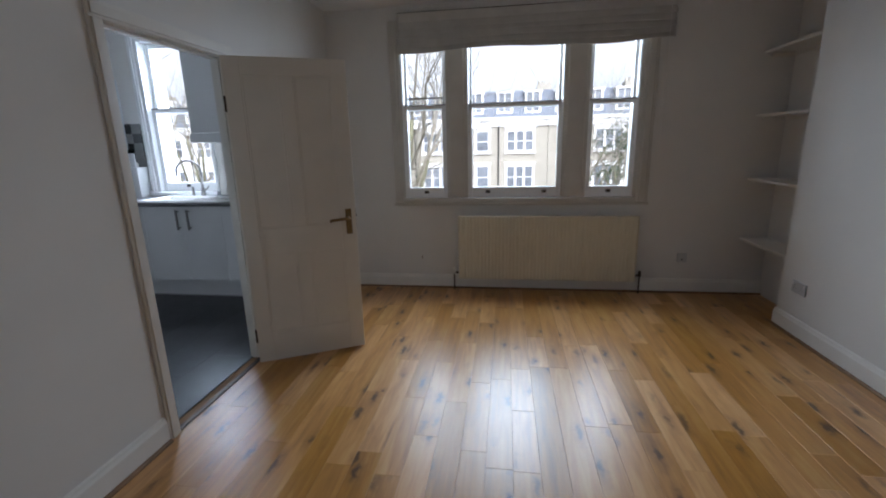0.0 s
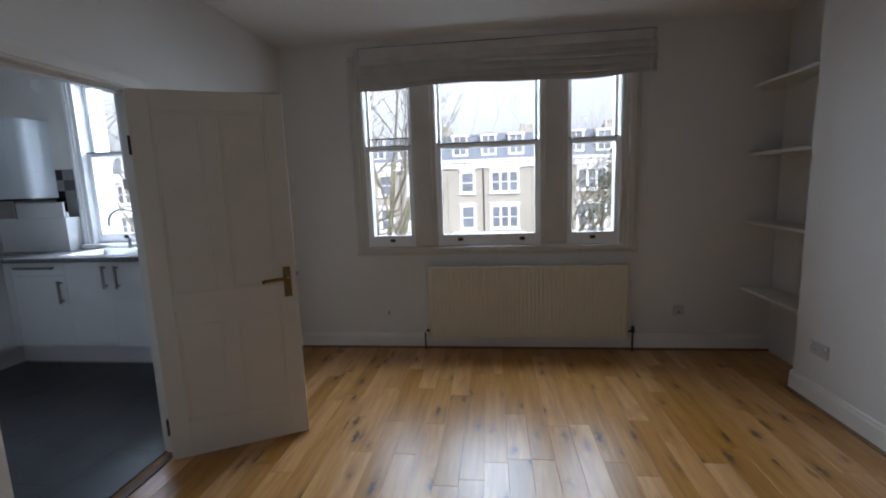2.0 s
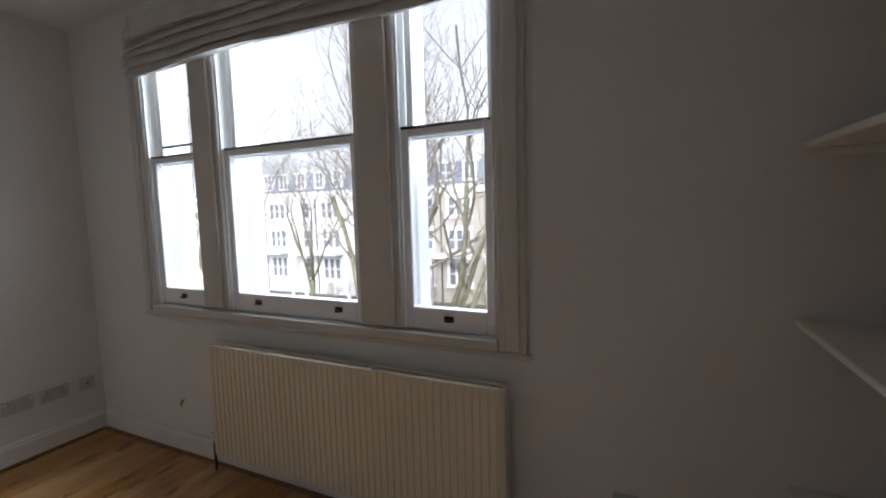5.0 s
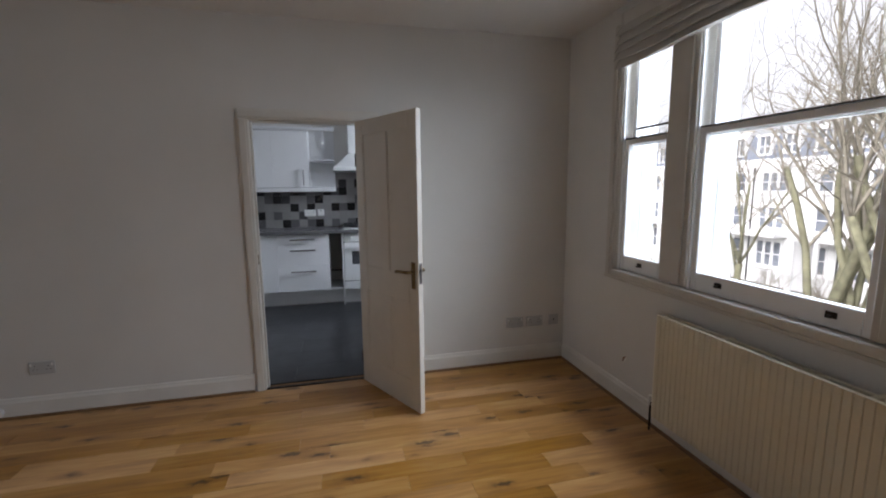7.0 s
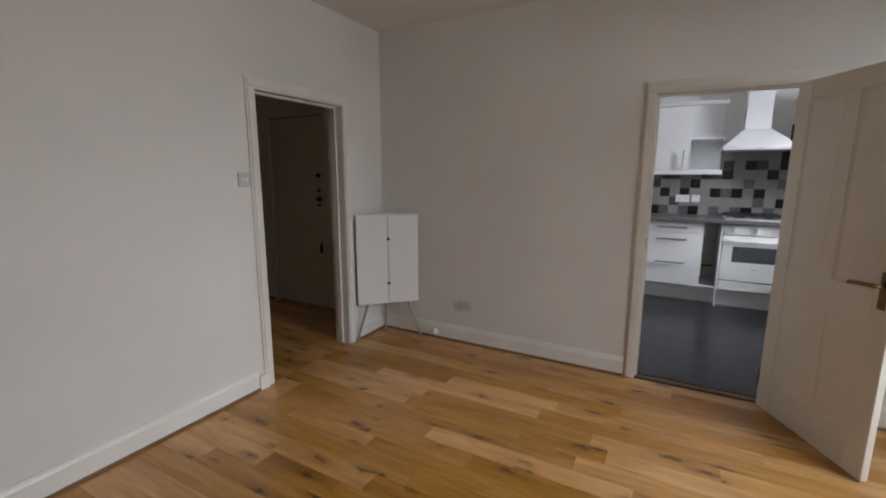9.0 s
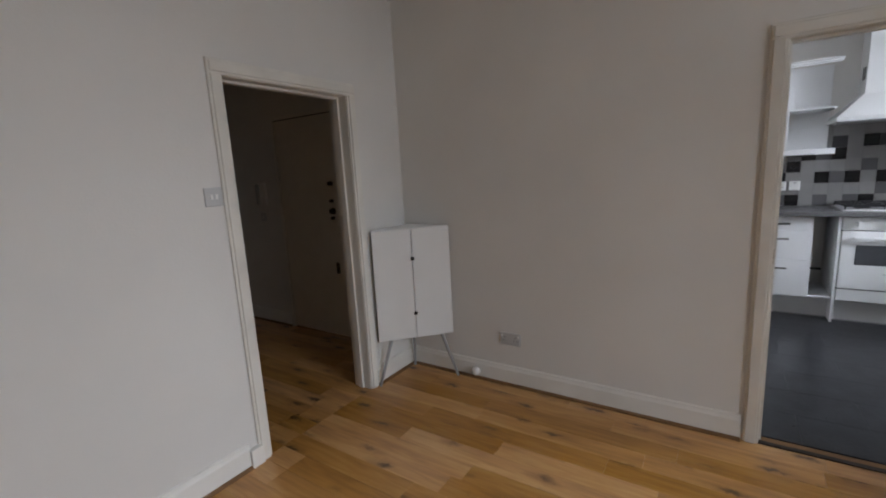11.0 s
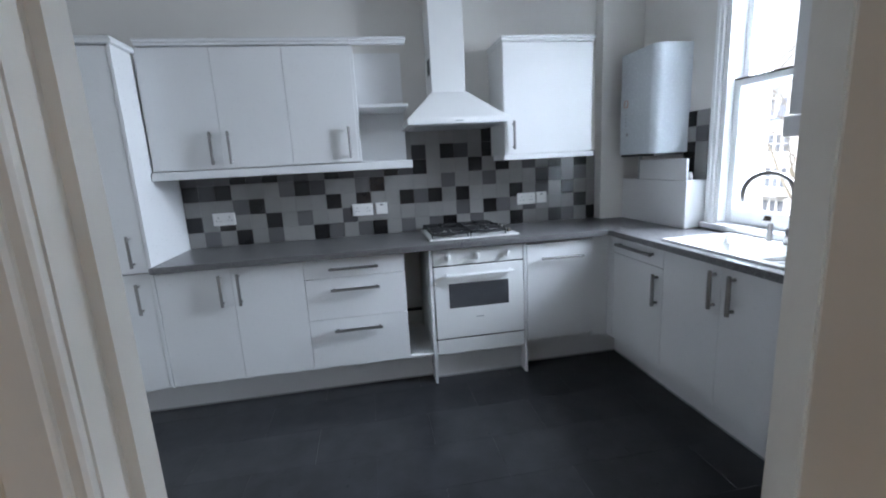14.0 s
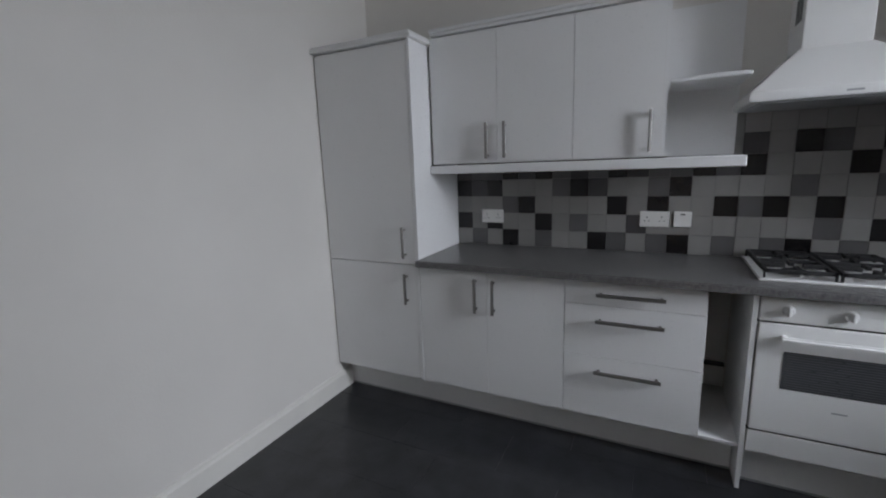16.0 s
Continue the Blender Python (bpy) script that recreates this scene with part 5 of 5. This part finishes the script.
def grow(bm, p, d, length, r, level, rng, ends, top_levels=4):
    """Limbs that fork, bend upward and thin out."""
    pts, rs = [p.copy()], [r]
    steps = 4
    for k in range(steps):
        d = (d + Vector((rng.uniform(-1, 1), rng.uniform(-1, 1), rng.uniform(-0.35, 0.75))) * (0.16 + 0.05 * level)).normalized()
        p = p + d * (length / steps)
        pts.append(p.copy())
        rs.append(r * (1 - 0.34 * (k + 1) / steps))
    tube(bm, pts, rs, 8 if level < 2 else (5 if level < 3 else 3), caps=level < 2)
    if level >= top_levels:
        return
    forks = rng.choice((3, 3, 4)) if level > 0 else 6
    for f in range(forks):
        at = rng.randint(2, steps) if level else rng.choice((3, 4, 4))
        a = rng.uniform(0, 2 * math.pi)
        side = d.orthogonal().normalized()
        side = side * math.cos(a) + d.cross(side) * math.sin(a)
        nd = (d * rng.uniform(0.6, 1.0) + side * (rng.uniform(0.28, 0.6) if level == 0 else rng.uniform(0.45, 0.9)) + Vector((0, 0, 0.25))).normalized()
        grow(ends if level >= 1 else bm, pts[at], nd, length * (rng.uniform(1.3, 1.8) if level == 0 else rng.uniform(0.5, 0.72)), rs[at] * (rng.uniform(0.40, 0.56) if level == 0 else rng.uniform(0.52, 0.70)), level + 1, rng, ends, top_levels)


def bare_tree(x, y, height, seed, base_r=0.28, lean=(0, 0)):
    rng = random.Random(seed)
    tr = thing("plane_tree", (x, y, GZ - 0.12), "tall bare winter plane tree with mottled bark", "tree", "street trees")
    bm, tw = bmesh.new(), bmesh.new()
    p = Vector((x, y, GZ - 0.12))
    grow(bm, p, Vector((lean[0], lean[1], 1)).normalized(), height * 0.28, base_r, 0, rng, tw, 5)
    part("trunk", bm, M_BARK, tr, smooth=True)
    part("crown", tw, M_TWIG, tr, "bare forked branches and twigs")
    return tr


bare_tree(-7.0, 12.3, 15.0, 5, 0.42, (-0.03, 0.0))
bare_tree(-6.0, 12.7, 14.5, 14, 0.34, (-0.03, 0.03))
bare_tree(-3.2, 12.3, 14.0, 11, 0.36, (0.04, 0.02))
bare_tree(-13.5, 12.2, 15.0, 21, 0.30)
bare_tree(6.0, 24.4, 12.0, 8, 0.24)
bare_tree(12.5, 12.3, 13.0, 33, 0.26, (-0.05, 0))
bare_tree(-20.0, 24.4, 14.0, 41, 0.28)
# evergreen behind the bare branches
ev = thing("evergreen_tree", (9.2, 24.6, GZ - 0.12), "dark evergreen tree with an uneven leafy crown", "tree")
rng = random.Random(4)
bm, tw = bmesh.new(), bmesh.new()
grow(bm, Vector((9.6, 24.6, GZ - 0.12)), Vector((0, 0, 1)), 3.2, 0.2, 0, rng, tw, 4)
part("trunk", bm, M_BARK, ev, smooth=True)
part("branches", tw, M_TWIG, ev)
bm = bmesh.new()
for k in range(75):
    h = rng.random()
    r = 2.3 * math.sqrt(max(0.05, 1 - (2 * h - 0.9) ** 2)) * rng.uniform(0.3, 1.0)
    a = rng.uniform(0, 2 * math.pi)
    m = Vector((9.6 + r * math.cos(a), 24.6 + r * math.sin(a), -4.5 + 7.6 * h))
    size = rng.uniform(0.25, 0.55)
    for j in range(38):
        c = m + Vector((rng.gauss(0, 1) * size, rng.gauss(0, 1) * size, rng.gauss(0, 0.55) * size))
        u = Vector((rng.uniform(-1, 1), rng.uniform(-1, 1), rng.uniform(-1, 1))).normalized()
        v = u.orthogonal().normalized()
        s = rng.uniform(0.07, 0.15)
        q = [bm.verts.new(c + u * s), bm.verts.new(c + v * s * 0.5), bm.verts.new(c - u * s), bm.verts.new(c - v * s * 0.5)]
        bm.faces.new(q)
part("crown", bm, M_LEAF, ev)


def shrub(x, y, size, seed):
    """A bare twiggy front-garden shrub."""
    rng = random.Random(seed)
    sh = thing("garden_shrub", (x, y, GZ - 0.12), "bare twiggy winter shrub in a front garden", "shrub", "front garden shrubs")
    bm = bmesh.new()
    for k in range(7):
        a = rng.uniform(0, 2 * math.pi)
        grow(bm, Vector((x + 0.3 * math.cos(a), y + 0.3 * math.sin(a), GZ - 0.12)), Vector((0.45 * math.cos(a), 0.45 * math.sin(a), 1)).normalized(), size, 0.06, 1, rng, bm, 4)
    part("branches", bm, M_TWIG, sh)
    return sh


for k, x in enumerate((-21.0, -17.2, -13.6, -9.8, -6.4, -2.2, 1.8, 6.4)):
    shrub(x, 28.0 + (k * 7 % 3) * 0.9, 1.7 + 0.25 * (k % 3), 60 + k)

# ---- floors and splashback, piece by piece ----
rng = random.Random(17)
floor = structure("floor", cube(PX, EX, SY, 0.0, -0.12, -0.006), M_GAP, "worn knotty oak plank floor", "floor")
floor_hall = structure("floor_hall", cube(HX0 - 1.2, HX1, HS, SY, -0.12, -0.006), M_GAP, "worn knotty oak plank floor in the hall", "floor")
PW = 0.121
PLANK = {}


def plank_mesh(length):
    key = round(length, 3)
    if key not in PLANK:
        bm = cube(-PW / 2 + 0.0003, PW / 2 - 0.0003, -key / 2 + 0.0004, key / 2 - 0.0004, -0.010, 0.0, 0.0006)
        me = bpy.data.meshes.new("plank")
        bm.to_mesh(me)
        bm.free()
        me.materials.append(M_OAK)
        PLANK[key] = me
    return PLANK[key]


def lay(parent, x0, x1, y0, y1):
    n = 0
    x = x0 + PW / 2
    while x < x1 + PW / 2 - 0.02:
        y = y0 - rng.uniform(0.0, 0.5)
        while y < y1 - 0.001:
            ln = rng.choice((0.45, 0.6, 0.75, 0.9, 1.05, 1.2))
            a, b = max(y, y0), min(y + ln, y1)
            y += ln
            if b - a < 0.03:
                continue
            ob = new("plank", plank_mesh(round((b - a) / 0.05) * 0.05 if abs((b - a) - ln) > 1e-6 else ln))
            want = (b - a) / float(max(0.05, round((b - a) / 0.05) * 0.05 if abs((b - a) - ln) > 1e-6 else ln))
            ob.scale = (1, want, 1)
            ob.location = (x, (a + b) / 2, -0.0005 * rng.random())
            ob.parent = parent
            n += 1
        x += PW
    return n


lay(floor, 0.0, EX, SY - 0.001, 0.0)
lay(floor_hall, -0.121, HX1, HS, SY - 0.001)

kfloor = structure("floor_kitchen", cube(KX, PX, KS, 0.0, -0.12, -0.004), M_SLATEJ, "dark slate-effect vinyl tile floor", "floor")
TW, TL = 0.305, 0.610
bm = cube(-TW / 2 + 0.0004, TW / 2 - 0.0004, -TL / 2 + 0.0004, TL / 2 - 0.0004, -0.008, 0.0, 0.0005)
TILE = bpy.data.meshes.new("tile")
bm.to_mesh(TILE)
bm.free()
TILE.materials.append(M_SLATE)
i, x = 0, PX + 0.01
while x > KX:
    y = KS - (0.305 if i % 2 else 0.0)
    while y < -0.02:
        a, b = max(y, KS), min(y + TL, 0.0)
        c, d = max(x - TW, KX), x
        if b - a > 0.02 and d - c > 0.02:
            ob = new("floor_tile", TILE)
            ob.scale = ((d - c) / TW, (b - a) / TL, 1)
            ob.location = ((c + d) / 2, (a + b) / 2, 0.0)
            ob.parent = kfloor
        y += TL
    x -= TW
    i += 1

# splashback: rows from the worktop up; l light, m mid, d dark grey, b black
PAT = (
    "lmlblmllbmlmblmlmblmllblldmlb",
    "blbllblmlldlllllllmlbmldlllbl",
    "lllmbllllblbllbmblblllblmlbll",
    "bdblllmbdllmbllllmllmlllbmlml",
    "mmmbdbmdmbdmmbdblllblblmlblbl",
)
HIGH = {5: {15: "d", 17: "b", 18: "d", 20: "b"}, 6: {20: "b"}}
GLAZE = {
    "l": material("light_grey_glaze", (0.245, 0.237, 0.23), 0.22, vary=0.05, scale=8, fine=40, bump=0, spread=0.06),
    "m": material("mid_grey_glaze", (0.11, 0.107, 0.108), 0.22, vary=0.06, scale=8, fine=40, bump=0, spread=0.12),
    "d": material("dark_grey_glaze", (0.065, 0.062, 0.065), 0.22, vary=0.06, scale=8, fine=40, bump=0.02, spread=0.15),
    "b": material("black_glaze", (0.012, 0.011, 0.012), 0.2, vary=0.1, scale=8, fine=40, bump=0.02, spread=0.2),
}
M_GROUT = material("grey_grout", (0.22, 0.213, 0.205), 0.9, vary=0.08, scale=10, fine=80, bump=0.1)
PITCH, Y0 = 0.1049, -3.383
splash = thing("splashback", (KX, -1.9, WT), "splashback of square glazed tiles in greys and black", "splashback")
bm = cube(KX, KX + 0.004, Y0 + 0.002, -0.378, WT, 1.480)
box(bm, KX, KX + 0.004, -1.86, -1.22, 1.480, 1.676)
part("grout", bm, M_GROUT, splash)
TMESH = {}
for k, m in GLAZE.items():
    bm = cube(0.0, 0.008, -PITCH / 2 + 0.001, PITCH / 2 - 0.001, -PITCH / 2 + 0.001, PITCH / 2 - 0.001, 0.0015)
    me = bpy.data.meshes.new("tile")
    bm.to_mesh(me)
    bm.free()
    me.materials.append(m)
    TMESH[k] = me
for r in range(7):
    for c in range(29):
        if r > 4 and not 15 <= c <= 21:
            continue
        k = PAT[r][c] if r <= 4 else HIGH[r].get(c, "l")
        ob = new("tile", TMESH[k])
        ob.location = (KX + 0.001, Y0 + (c + 0.5) * PITCH, WT + 0.001 + (r + 0.5) * PITCH)
        ob.parent = splash
        ob.matrix_parent_inverse = Matrix.Translation(splash.location).inverted()
spl2 = thing("splashback", (-2.07, 0.0, 1.25), "strip of square grey and black tiles beside the window", "splashback")
part("grout", cube(-2.235, -2.023, KY - 0.004, KY, 1.20, 1.68), M_GROUT, spl2)
for r, row in enumerate(("lb", "lb", "lb", "ml", "lb")):
    for c, k in enumerate(row[::-1]):
        ob = new("tile", TMESH[k])
        ob.rotation_euler = (0, 0, radians(-90))
        ob.location = (-2.182 + c * PITCH, KY - 0.001, 1.20 + (r + 0.5) * 0.096)
        ob.scale = (1, 1, 0.915)
        ob.parent = spl2
        ob.matrix_parent_inverse = Matrix.Translation(spl2.location).inverted()
